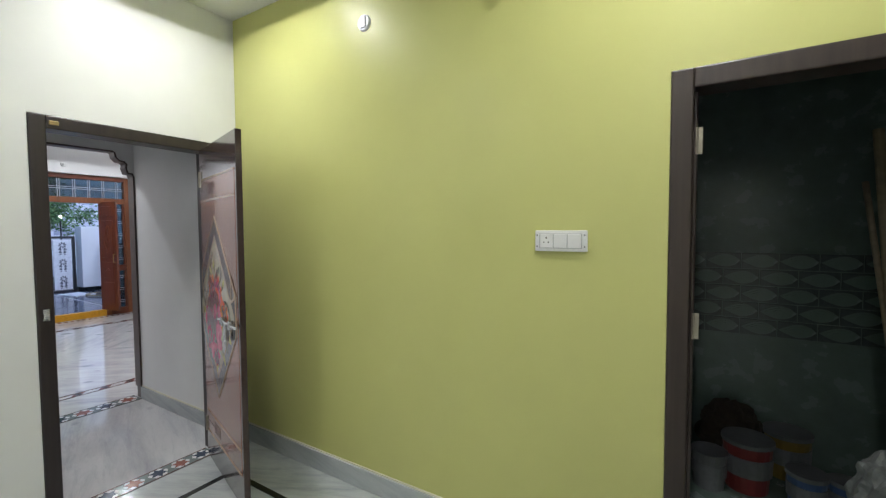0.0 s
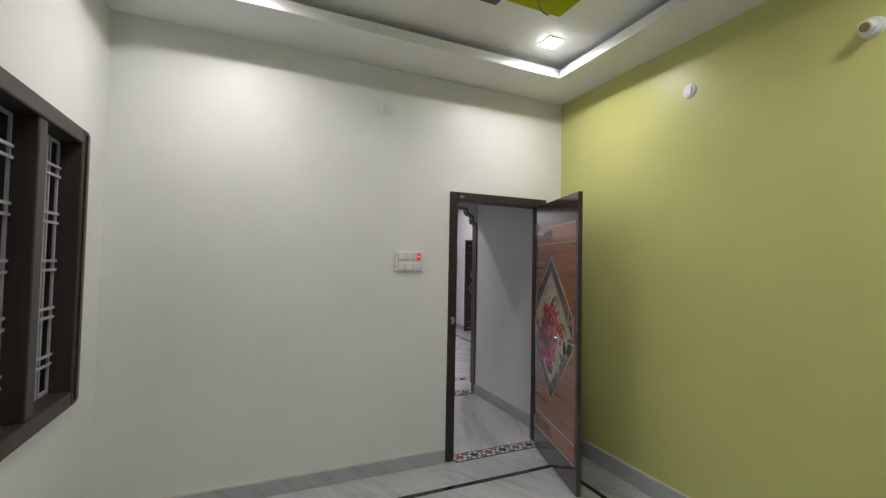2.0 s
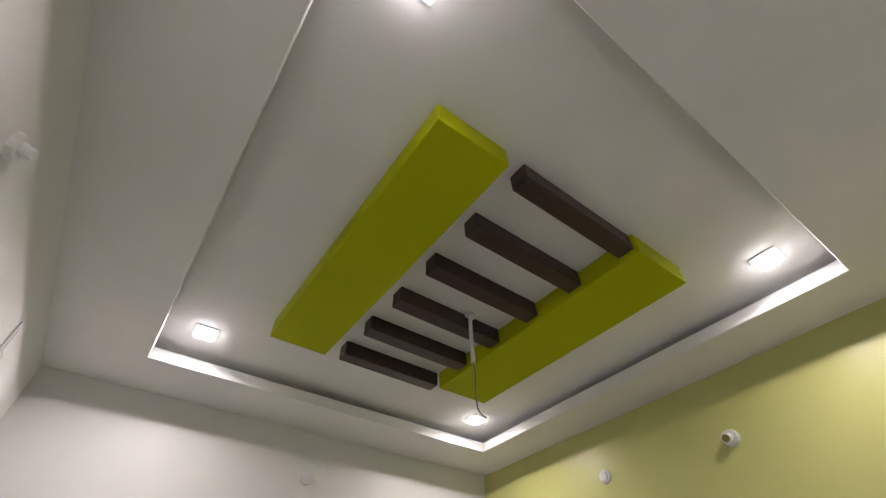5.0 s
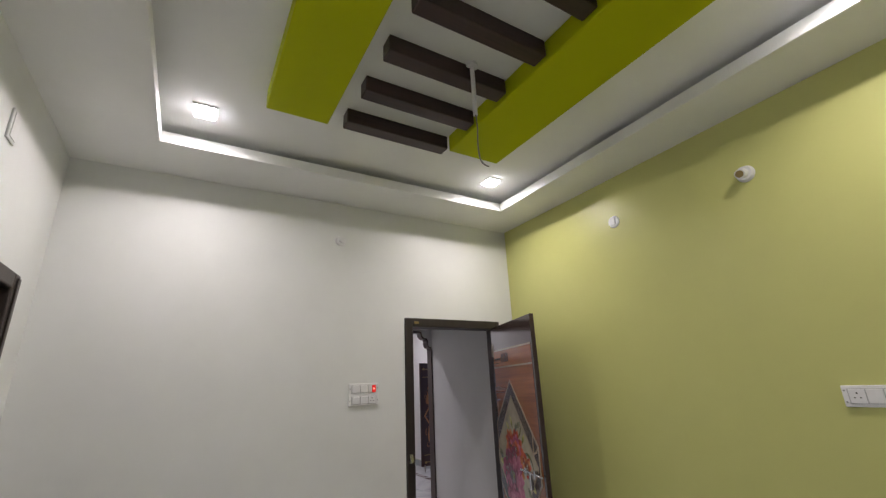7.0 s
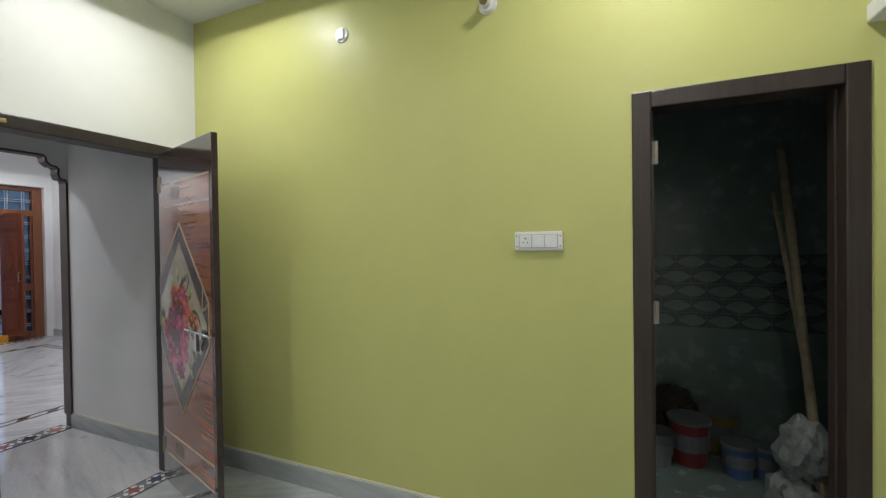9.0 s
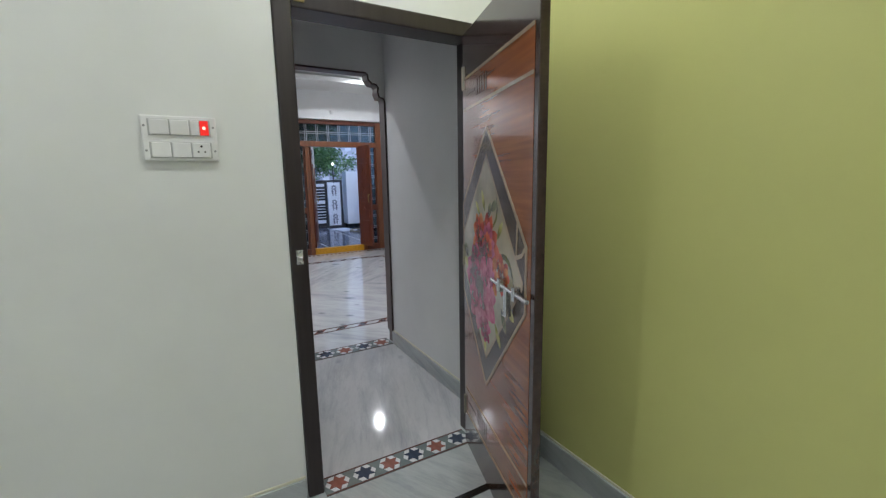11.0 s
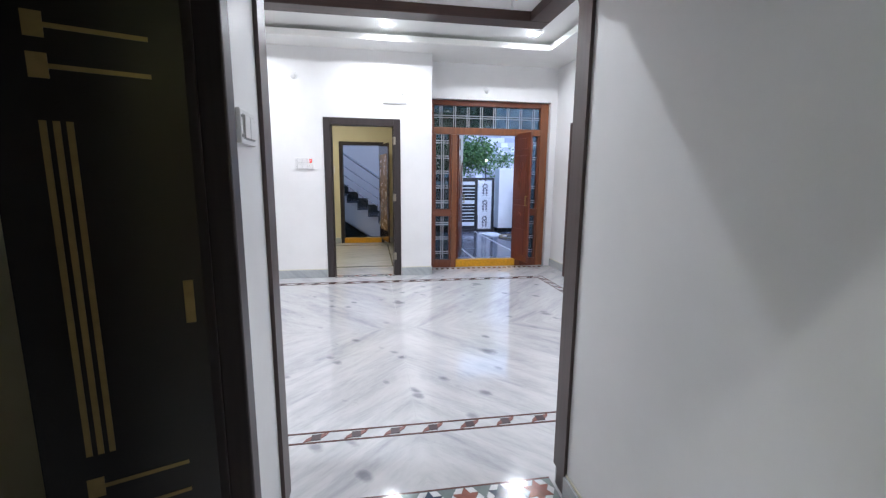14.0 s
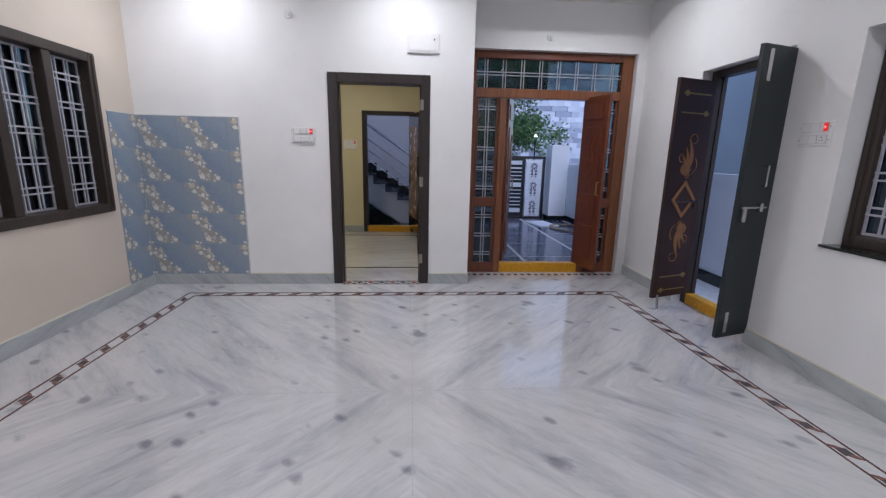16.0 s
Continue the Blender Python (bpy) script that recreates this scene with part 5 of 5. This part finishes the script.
lump("sack", 0.40, 3.49, -0.012, 0.18, 0.12, 0.20, SACK, "slumped brown jute sack against the bathroom wall", "sack", 3)
lump("plastic_bag", 0.94, 2.70, 0.22, 0.12, 0.11, 0.16, BAG, "crumpled white plastic bag tied round a pole", "bag", 9)
lump("plastic_bag", 0.90, 2.72, -0.012, 0.13, 0.12, 0.12, BAG, "crumpled white plastic bag on the bathroom floor", "bag", 5)
tagged(part("bamboo_pole", rod(bmesh.new(), (1.00, 2.62, -0.01), (0.955, 3.10, 2.0), 0.022, 12), BAMBOO), "long bamboo pole leaning in the bathroom", "pole")
tagged(part("bamboo_pole", rod(bmesh.new(), (1.05, 2.66, -0.01), (0.92, 3.12, 1.75), 0.013, 12), BAMBOO), "thin bamboo pole leaning in the bathroom", "pole")


site(HALL)


# ---- outdoors: porch, gate, neighbours, tree ----
ASPHALT = plain("dusty_road", (0.09, 0.085, 0.08), 0.8, vary=0.3, scale=3)
tagged(part("ground", boxed(-400, 400, -400, 400, -0.45, -0.30), ASPHALT), "dusty grey ground reaching the horizon", "ground", kind="structure")
porch = slab("porch_floor", -13.75, -8.975, 2.125, 5.05, -0.30, -0.055, PALE_STONE, "dark tiled porch floor with pale joints", "floor")
slab("porch_floor_side", -8.97, -3.0, HN + 0.22, 5.05, -0.30, -0.055, PALE_STONE, "tiled side passage floor", "floor")
tagged(part("ramp", boxed(-14.2, -13.75, 2.125, 5.05, -0.30, -0.07), plain("pink_ramp_tile", (0.42, 0.20, 0.16), 0.5)), "pinkish tiled strip before the gate", "pavement", kind="structure")


def porch_tiles():
    tile = boxed(0.02, 0.92, 0.02, 0.92, 0, 0.006, 0.002)
    first = None
    for i in range(5):
        for j in range(3):
            if first is None:
                first = part("tile", tile, PORCH, porch)
                o = first
            else:
                o = new("tile", first.data)
                o.parent = porch
            o.location = (-13.72 + 0.95 * i, 2.15 + 0.96 * j, -0.0545)


porch_tiles()


GATE_GREY = plain("cut_out_shade_grey", (0.10, 0.105, 0.14), 0.5)


def gate():
    t = thing("gate", pose(-13.85, 4.62, -0.07, 0, 0, WEST), "black steel gate with white slats and a cut-out panel", "gate")
    H, L = 1.47, 2.4
    for x in (-0.05, -0.52, -L):
        part("gate_post", boxed(x, x + 0.06, 0, 0.05, 0, H, 0.004), GATE_BLACK, t)
    for z in (0.0, H - 0.06):
        part("gate_rail", boxed(-L, 0.0, 0.002, 0.048, z, z + 0.06, 0.004), GATE_BLACK, t)
    part("backing", boxed(-L + 0.06, -0.52, 0.03, 0.036, 0.06, H - 0.06), GATE_BLACK, t)
    z = 0.16
    for k, h in enumerate((0.10, 0.02, 0.02, 0.03, 0.02, 0.02, 0.10, 0.02, 0.02, 0.02, 0.03, 0.09)):
        if z + h > H - 0.1:
            break
        part("slat", boxed(-L + 0.06, -0.54, 0.012, 0.026, z, z + h, 0.002), GATE_WHITE, t)
        z += h + 0.065
    p = part("panel", boxed(-0.43, -0.07, 0.01, 0.03, 0.08, H - 0.09, 0.003), GATE_WHITE, t, "white sheet panel with black cut-out flowers")
    bm = bmesh.new()
    for zc in (1.24, 0.80, 0.36):
        for q in range(8):
            petal(bm, -0.25 + 0.022 * math.cos(q * math.pi / 4 + 0.2), zc + 0.022 * math.sin(q * math.pi / 4 + 0.2), q * math.pi / 4 + 0.2, 0.065, 0.034, 0.0095, 0.004)
        for dz, spread in ((-0.12, 0.9), (-0.21, 0.6)):
            for sx in (-1, 1):
                for a in (0.5, 1.2):
                    petal(bm, -0.25 + sx * 0.016, zc + dz, math.pi / 2 - sx * a * spread - sx * 0.3, 0.075, 0.03, 0.0095, 0.004)
                petal(bm, -0.25 + sx * 0.02, zc + dz - 0.015, -math.pi / 2 + sx * 1.1, 0.055, 0.022, 0.0095, 0.004)
    tagged(part("cut_out_pattern", bm, GATE_GREY, p), "dark cut-out flowers in the white sheet", kind="stuff")


gate()


def gate_pillar():
    t = thing("gate_pillar", pose(-13.72, 4.86, -0.30), "white plastered gate pillar with a dark plinth", "pillar")
    part("shaft", boxed(-0.2, 0.2, -0.2, 0.2, 0, 1.95, 0.008), PALE_PAINT, t)
    part("plinth", boxed(-0.21, 0.21, -0.21, 0.21, 0, 0.36, 0.004), BLACK_STONE, t)


gate_pillar()
wall("compound_wall", "x", 5.06, 5.2, -13.5, -3.0, -0.3, 1.23, [], (PALE_PAINT, PALE_PAINT, PALE_PAINT), "white plastered compound wall")
slab("compound_plinth", -13.5, -3.0, 5.045, 5.06, -0.055, 0.08, BLACK_STONE, "dark stone plinth along the compound wall", "plinth")


def mat_board(x, y, rz):
    t = thing("board", pose(x, y, -0.049, 0, 0, rz), "pale board lying on the porch floor", "board")
    part("sheet", boxed(-0.35, 0.35, -0.22, 0.22, 0, 0.02, 0.004), GATE_WHITE, t)


mat_board(-12.95, 4.35, 12)


def hose(x, y):
    cu = bpy.data.curves.new("hose", "CURVE")
    cu.dimensions, cu.bevel_depth, cu.bevel_resolution = "3D", 0.015, 2
    sp = cu.splines.new("NURBS")
    n = 40
    sp.points.add(n - 1)
    for k, p in enumerate(sp.points):
        a = k * 0.55
        r = 0.30 + 0.05 * math.sin(k * 1.7)
        p.co = (x + r * math.cos(a) * 1.5, y + r * math.sin(a), -0.034 + 0.0005 * k, 1)
    sp.order_u, sp.use_endpoint_u = 3, True
    cu.materials.append(BAMBOO)
    h = new("hose", cu)
    h.location = ORIGIN[0]
    tagged(h, "tan garden hose coiled on the porch floor", "hose")


hose(-12.35, 4.7)


def tree(x, y, h, crown, seed, low):
    """A tree: tapered trunk, limbs leaning to one side, and a crown of many small leaves in uneven clumps."""
    rnd = random.Random(seed)
    t = thing("tree", pose(x, y, -0.30), "leafy dark green street tree beyond the gate", "tree")
    bm = bmesh.new()
    rod(bm, (0, 0, 0), (0.0, 0.12, h * 0.42), 0.13, 12, 0.09)
    tips = []
    for k in range(24):
        a = k * 2.4
        l = crown * rnd.uniform(0.35, 0.9)
        tip = Vector((math.cos(a) * l * 0.7, 0.65 + math.sin(a) * l, low + rnd.uniform(0.0, 1.0) * (h - low)))
        rod(bm, (0.0, 0.11, h * 0.40), tip, 0.04, 8, 0.010)
        tips.append(tip)
    part("trunk", bm, BARK, t)
    vs, fs = [], []
    for tip in tips:
        for c in range(9):
            cc = tip + Vector((rnd.gauss(0, 0.42), rnd.gauss(0, 0.42), rnd.gauss(0, 0.36))) * crown * 0.42
            for q in range(85):
                p = cc + Vector((rnd.gauss(0, 1), rnd.gauss(0, 1), rnd.gauss(0, 0.8))) * 0.17
                d = Vector((rnd.gauss(0, 1), rnd.gauss(0, 1), rnd.gauss(-0.3, 0.6))).normalized()
                s = d.cross(Vector((rnd.gauss(0, 1), rnd.gauss(0, 1), rnd.gauss(0, 1)))).normalized() * rnd.uniform(0.018, 0.032)
                l = d * rnd.uniform(0.07, 0.13)
                i = len(vs)
                vs += [p, p + l * 0.5 + s, p + l, p + l * 0.5 - s]
                fs.append((i, i + 1, i + 2, i + 3))
    me = bpy.data.meshes.new("crown")
    me.from_pydata([tuple(v) for v in vs], [], fs)
    me.materials.append(LEAF)
    o = new("crown", me)
    o.parent = t


BARK = plain("grey_brown_bark", (0.10, 0.075, 0.05), 0.9, vary=0.35)
lm = Mat("tree_leaf_green", 0.5)
isl = lm.n("NewGeometry")
lm.color(lm.ramp(isl.outputs["Random Per Island"], [(0.0, (0.035, 0.09, 0.03)), (0.5, (0.06, 0.15, 0.05)), (1.0, (0.12, 0.21, 0.06))]))
LEAF = lm.m
tree(-16.9, 3.55, 4.8, 1.5, 5, 1.95)
tree(-18.5, 1.2, 5.2, 1.8, 8, 2.0)


def tiled_house():
    """The neighbour's front, clad in stepped grey-blue tiles, with a window."""
    t = thing("house", pose(-22.0, 3.0, -0.30, 0, 0, WEST), "neighbouring house clad in mottled grey-blue tiles", "house")
    cm = Mat("mottled_grey_blue_cladding", 0.4)
    g = cm.n("NewGeometry")
    cm.color(cm.ramp(g.outputs["Random Per Island"], [(0.0, (0.22, 0.24, 0.31)), (0.5, (0.36, 0.38, 0.46)), (1.0, (0.56, 0.58, 0.64))]))
    part("wall", boxed(-6, 8, 0.03, 4, 0, 7.5), PALE_PAINT, t)
    rnd = random.Random(2)
    bm = bmesh.new()
    vs, fs = [], []
    for r in range(34):
        for c in range(24):
            x0, z0 = -2.0 + c * 0.34 + (0.17 if r % 2 else 0), r * 0.21
            if 4.1 < z0 + 0.1 < 5.5 and 2.9 < x0 < 4.1:
                continue
            d = -rnd.uniform(0.0, 0.03)
            i = len(vs)
            vs += [(x0 + 0.004, d, z0), (x0 + 0.336, d, z0), (x0 + 0.336, d, z0 + 0.206), (x0 + 0.004, d, z0 + 0.206), (x0 + 0.004, 0.03, z0), (x0 + 0.336, 0.03, z0), (x0 + 0.336, 0.03, z0 + 0.206), (x0 + 0.004, 0.03, z0 + 0.206)]
            fs += [(i, i + 1, i + 2, i + 3), (i, i + 4, i + 5, i + 1), (i + 3, i + 2, i + 6, i + 7), (i, i + 3, i + 7, i + 4), (i + 1, i + 5, i + 6, i + 2)]
    me = bpy.data.meshes.new("cladding")
    me.from_pydata(vs, [], fs)
    me.materials.append(cm.m)
    o = new("cladding", me)
    o.parent = t
    tagged(o, "mottled grey-blue wall tiles", kind="stuff")
    w = part("window", boxed(3.05, 4.05, 0.0, 0.028, 4.2, 5.4), DARK_GLASS, t)
    for x0, x1, z0, z1 in ((3.0, 3.06, 4.15, 5.45), (4.04, 4.1, 4.15, 5.45), (3.06, 4.04, 4.15, 4.21), (3.06, 4.04, 5.39, 5.45)):
        part("frame", boxed(x0, x1, -0.04, 0.0, z0, z1), WHITE_METAL, w)
    part("roof", boxed(-6.3, 8.3, -0.3, 4.3, 7.5, 7.65), PALE_PAINT, t)


tiled_house()


def street_lamp():
    t = thing("street_lamp", pose(-15.95, 4.95, -0.30), "lit street lamp shining through the tree", "street lamp")
    part("pole", rod(bmesh.new(), (0, 0, 0), (0, 0, 2.22), 0.02, 12), GATE_BLACK, t)
    bm = bmesh.new()
    bmesh.ops.create_icosphere(bm, subdivisions=2, radius=0.032, matrix=Matrix.Translation((0, 0, 2.26)) @ Matrix.Diagonal((1, 1, 1.25, 1)))
    part("bulb", bm, BULB, t, "glowing white bulb")


street_lamp()


def side_house():
    t = thing("house", pose(-7.2, 7.2, -0.30), "plain white neighbouring house beyond the compound wall", "house")
    part("wall", boxed(-6, 6, 0, 5, 0, 6.5), BLUE_PAINT, t)
    w = part("window", boxed(-1.9, -0.9, -0.02, -0.001, 1.7, 2.9), DARK_GLASS, t)
    part("frame", boxed(-1.96, -1.9, -0.05, -0.001, 1.64, 2.96), FRAME, w)
    part("frame", boxed(-0.9, -0.84, -0.05, -0.001, 1.64, 2.96), FRAME, w)
    part("shade", boxed(-2.1, -0.7, -0.5, -0.001, 3.0, 3.08), PALE_PAINT, t)


side_house()
slab("roof_slab", -12.0, 1.9, -1.6, 4.4, HIGH + 0.3, HIGH + 0.45, PALE_PAINT, "flat concrete roof over the rooms", "roof")


site(HOME)


# ---- stone inlays in the floors ----
def line(parent, x0, x1, y0, y1, mat):
    part("inlay_line", boxed(min(x0, x1), max(x0, x1), min(y0, y1), max(y0, y1), 0.0, 0.004), mat, parent)


bed_inlay = thing("floor_inlay", pose(0, 0, 0), "black granite line inlaid round the bedroom floor", "floor inlay", kind="structure")
line(bed_inlay, -2.275, -2.24, -0.95, 1.695, BLACK_STONE)
line(bed_inlay, -2.24, 0.6, 1.66, 1.695, BLACK_STONE)
line(bed_inlay, -2.24, 0.6, -0.985, -0.95, BLACK_STONE)
line(bed_inlay, 0.6, 0.635, -0.985, 1.695, BLACK_STONE)


def star_strip(x0, x1, y0, y1, n, label):
    """A row of six-pointed stars across a threshold, in turn red and navy, in pale lozenges between dark lines."""
    t = thing("floor_inlay", pose(0, 0, 0), label, "floor inlay", kind="structure")
    w = x1 - x0
    part("bed", boxed(x0, x1, y0, y1, 0.0, 0.003), GREY_STONE, t)
    for x in (x0, x1 - 0.008):
        part("inlay_line", boxed(x, x + 0.008, y0, y1, 0.003, 0.0045), BROWN_STONE, t)
    pitch = (y1 - y0) / n
    R = (w - 0.022) / 2
    cx = (x0 + x1) / 2

    def up(bm):
        bmesh.ops.rotate(bm, verts=bm.verts, cent=(0, 0, 0), matrix=Matrix.Rotation(radians(-90), 3, "X"))
        return bm

    star = []
    for k in range(12):
        r = R if k % 2 == 0 else R * 0.56
        star.append((r * math.cos(math.pi * k / 6), r * math.sin(math.pi * k / 6)))
    meshes = []
    for mat in (RED_STONE, NAVY_STONE):
        bm = poly(bmesh.new(), star, -0.0055, -0.003)
        o = part("star", up(bm), mat)
        meshes.append(o.data)
        bpy.data.objects.remove(o)
    loz = []
    for k in range(6):
        a = math.pi * (2 * k + 1) / 6
        loz.append([(R * 0.58 * math.cos(a), R * 0.58 * math.sin(a)), (R * 0.97 * math.cos(a - 0.46), R * 0.97 * math.sin(a - 0.46)), (R * 1.12 * math.cos(a), R * 1.12 * math.sin(a)), (R * 0.97 * math.cos(a + 0.46), R * 0.97 * math.sin(a + 0.46))])
    lozm = []
    for l in loz:
        o = part("lozenge", up(poly(bmesh.new(), l, -0.005, -0.003)), PALE_STONE)
        lozm.append(o.data)
        bpy.data.objects.remove(o)
    for i in range(n):
        yc = y0 + pitch * (i + 0.5)
        s = new("star", meshes[i % 2])
        s.parent, s.location = t, (cx, yc, 0)
        for k, d in enumerate(lozm):
            q = new("lozenge", d)
            q.parent, q.location = t, (cx, yc, 0)


star_strip(-2.70, -2.575, 0.967, 1.758, 6, "star-patterned stone inlay across the bedroom threshold")
star_strip(-4.225, -4.07, 0.806, 1.93, 7, "red and navy star-patterned stone inlay under the arch")
site(HALL)
star_strip(-8.50, -8.38, 0.782, 1.60, 7, "star-patterned stone inlay across the inner threshold")


JOINT = plain("pale_grey_joint_filler", (0.36, 0.37, 0.38), 0.3)
MOTIF = plain("grey_brown_stone_inlay", (0.08, 0.06, 0.065), 0.14)
WING = plain("red_brown_stone_inlay", (0.20, 0.095, 0.085), 0.14)


def hall_border():
    """Two thin lines round the hall floor with slanting brown motifs between."""
    t = thing("floor_inlay", pose(0, 0, 0), "brown motif border inlaid round the hall floor", "floor inlay", kind="structure")
    x0, x1, y0, y1, w = -8.095, -4.60, -0.66, 3.67, 0.088
    for a in (0.0, w):
        part("inlay_line", boxed(x0 + a, x1 - a, y0 + a - 0.005, y0 + a + 0.004, 0, 0.004), BROWN_STONE, t)
        part("inlay_line", boxed(x0 + a, x1 - a, y1 - a - 0.004, y1 - a + 0.005, 0, 0.004), BROWN_STONE, t)
        part("inlay_line", boxed(x0 + a - 0.005, x0 + a + 0.004, y0 + a + 0.004, y1 - a - 0.004, 0, 0.004), BROWN_STONE, t)
        part("inlay_line", boxed(x1 - a - 0.004, x1 - a + 0.005, y0 + a + 0.004, y1 - a - 0.004, 0, 0.004), BROWN_STONE, t)
    sq = boxed(-0.024, 0.024, -0.024, 0.024, 0, 0.004)
    o = part("motif_square", sq, MOTIF)
    a = o.data
    bpy.data.objects.remove(o)
    tri = []
    for pts in ([(-0.0242, -0.024), (-0.0242, 0.012), (-0.05, -0.012), (-0.062, -0.036)], [(0.0242, 0.024), (0.0242, -0.012), (0.05, 0.012), (0.062, 0.036)]):
        bm = bmesh.new()
        lo = [bm.verts.new((x, y, 0)) for x, y in pts]
        hi = [bm.verts.new((x, y, 0.0043)) for x, y in pts]
        bm.faces.new(lo), bm.faces.new(hi)
        for i in range(4):
            bm.faces.new((lo[i], lo[(i + 1) % 4], hi[(i + 1) % 4], hi[i]))
        o = part("motif_wing", bm, WING)
        tri.append(o.data)
        bpy.data.objects.remove(o)

    def motif(x, y, turn):
        for name, d in (("motif_square", a), ("motif_wing", tri[0]), ("motif_wing", tri[1])):
            m = new(name, d)
            m.parent, m.location, m.rotation_euler = t, (x, y, 0), (0, 0, radians(turn))

    n = 20
    for k in range(n):
        y = y0 + w + (y1 - y0 - 2 * w) * (k + 0.5) / n
        motif(x0 + w / 2, y, 90)
        motif(x1 - w / 2, y, 90)
    n = 16
    for k in range(n):
        x = x0 + w + (x1 - x0 - 2 * w) * (k + 0.5) / n
        motif(x, y0 + w / 2, 0)
        motif(x, y1 - w / 2, 0)


hall_border()
site(HALL)
joints = thing("floor_joint", pose(0, 0, 0), "thin grey joints between the marble slabs of the hall floor", "floor joint", kind="structure")
for x0, x1, y0, y1 in ((-8.0, -4.7, 1.5245, 1.5275), (-6.2515, -6.2485, -0.56, 1.5245), (-6.2515, -6.2485, 1.5275, 3.57)):
    part("joint", boxed(x0, x1, y0, y1, 0.0, 0.0006), JOINT, joints)
far_inlay = thing("floor_inlay", pose(0, 0, 0), "black granite line inlaid round the far room floor", "floor inlay", kind="structure")
line(far_inlay, -9.08, -9.06, -0.9, 1.62, BLACK_STONE)
line(far_inlay, -11.25, -11.23, -0.9, 1.62, BLACK_STONE)
line(far_inlay, -11.23, -9.08, 1.60, 1.62, BLACK_STONE)


def entrance_strip():
    t = thing("floor_inlay", pose(0, 0, 0), "striped brown and pale stone strip before the main entrance", "floor inlay", kind="structure")
    for k in range(22):
        y = 2.16 + k * 0.082
        part("stripe", boxed(-8.79, -8.73, y, y + 0.041, 0, 0.004), BROWN_STONE if k % 2 else RED_STONE, t)


entrance_strip()
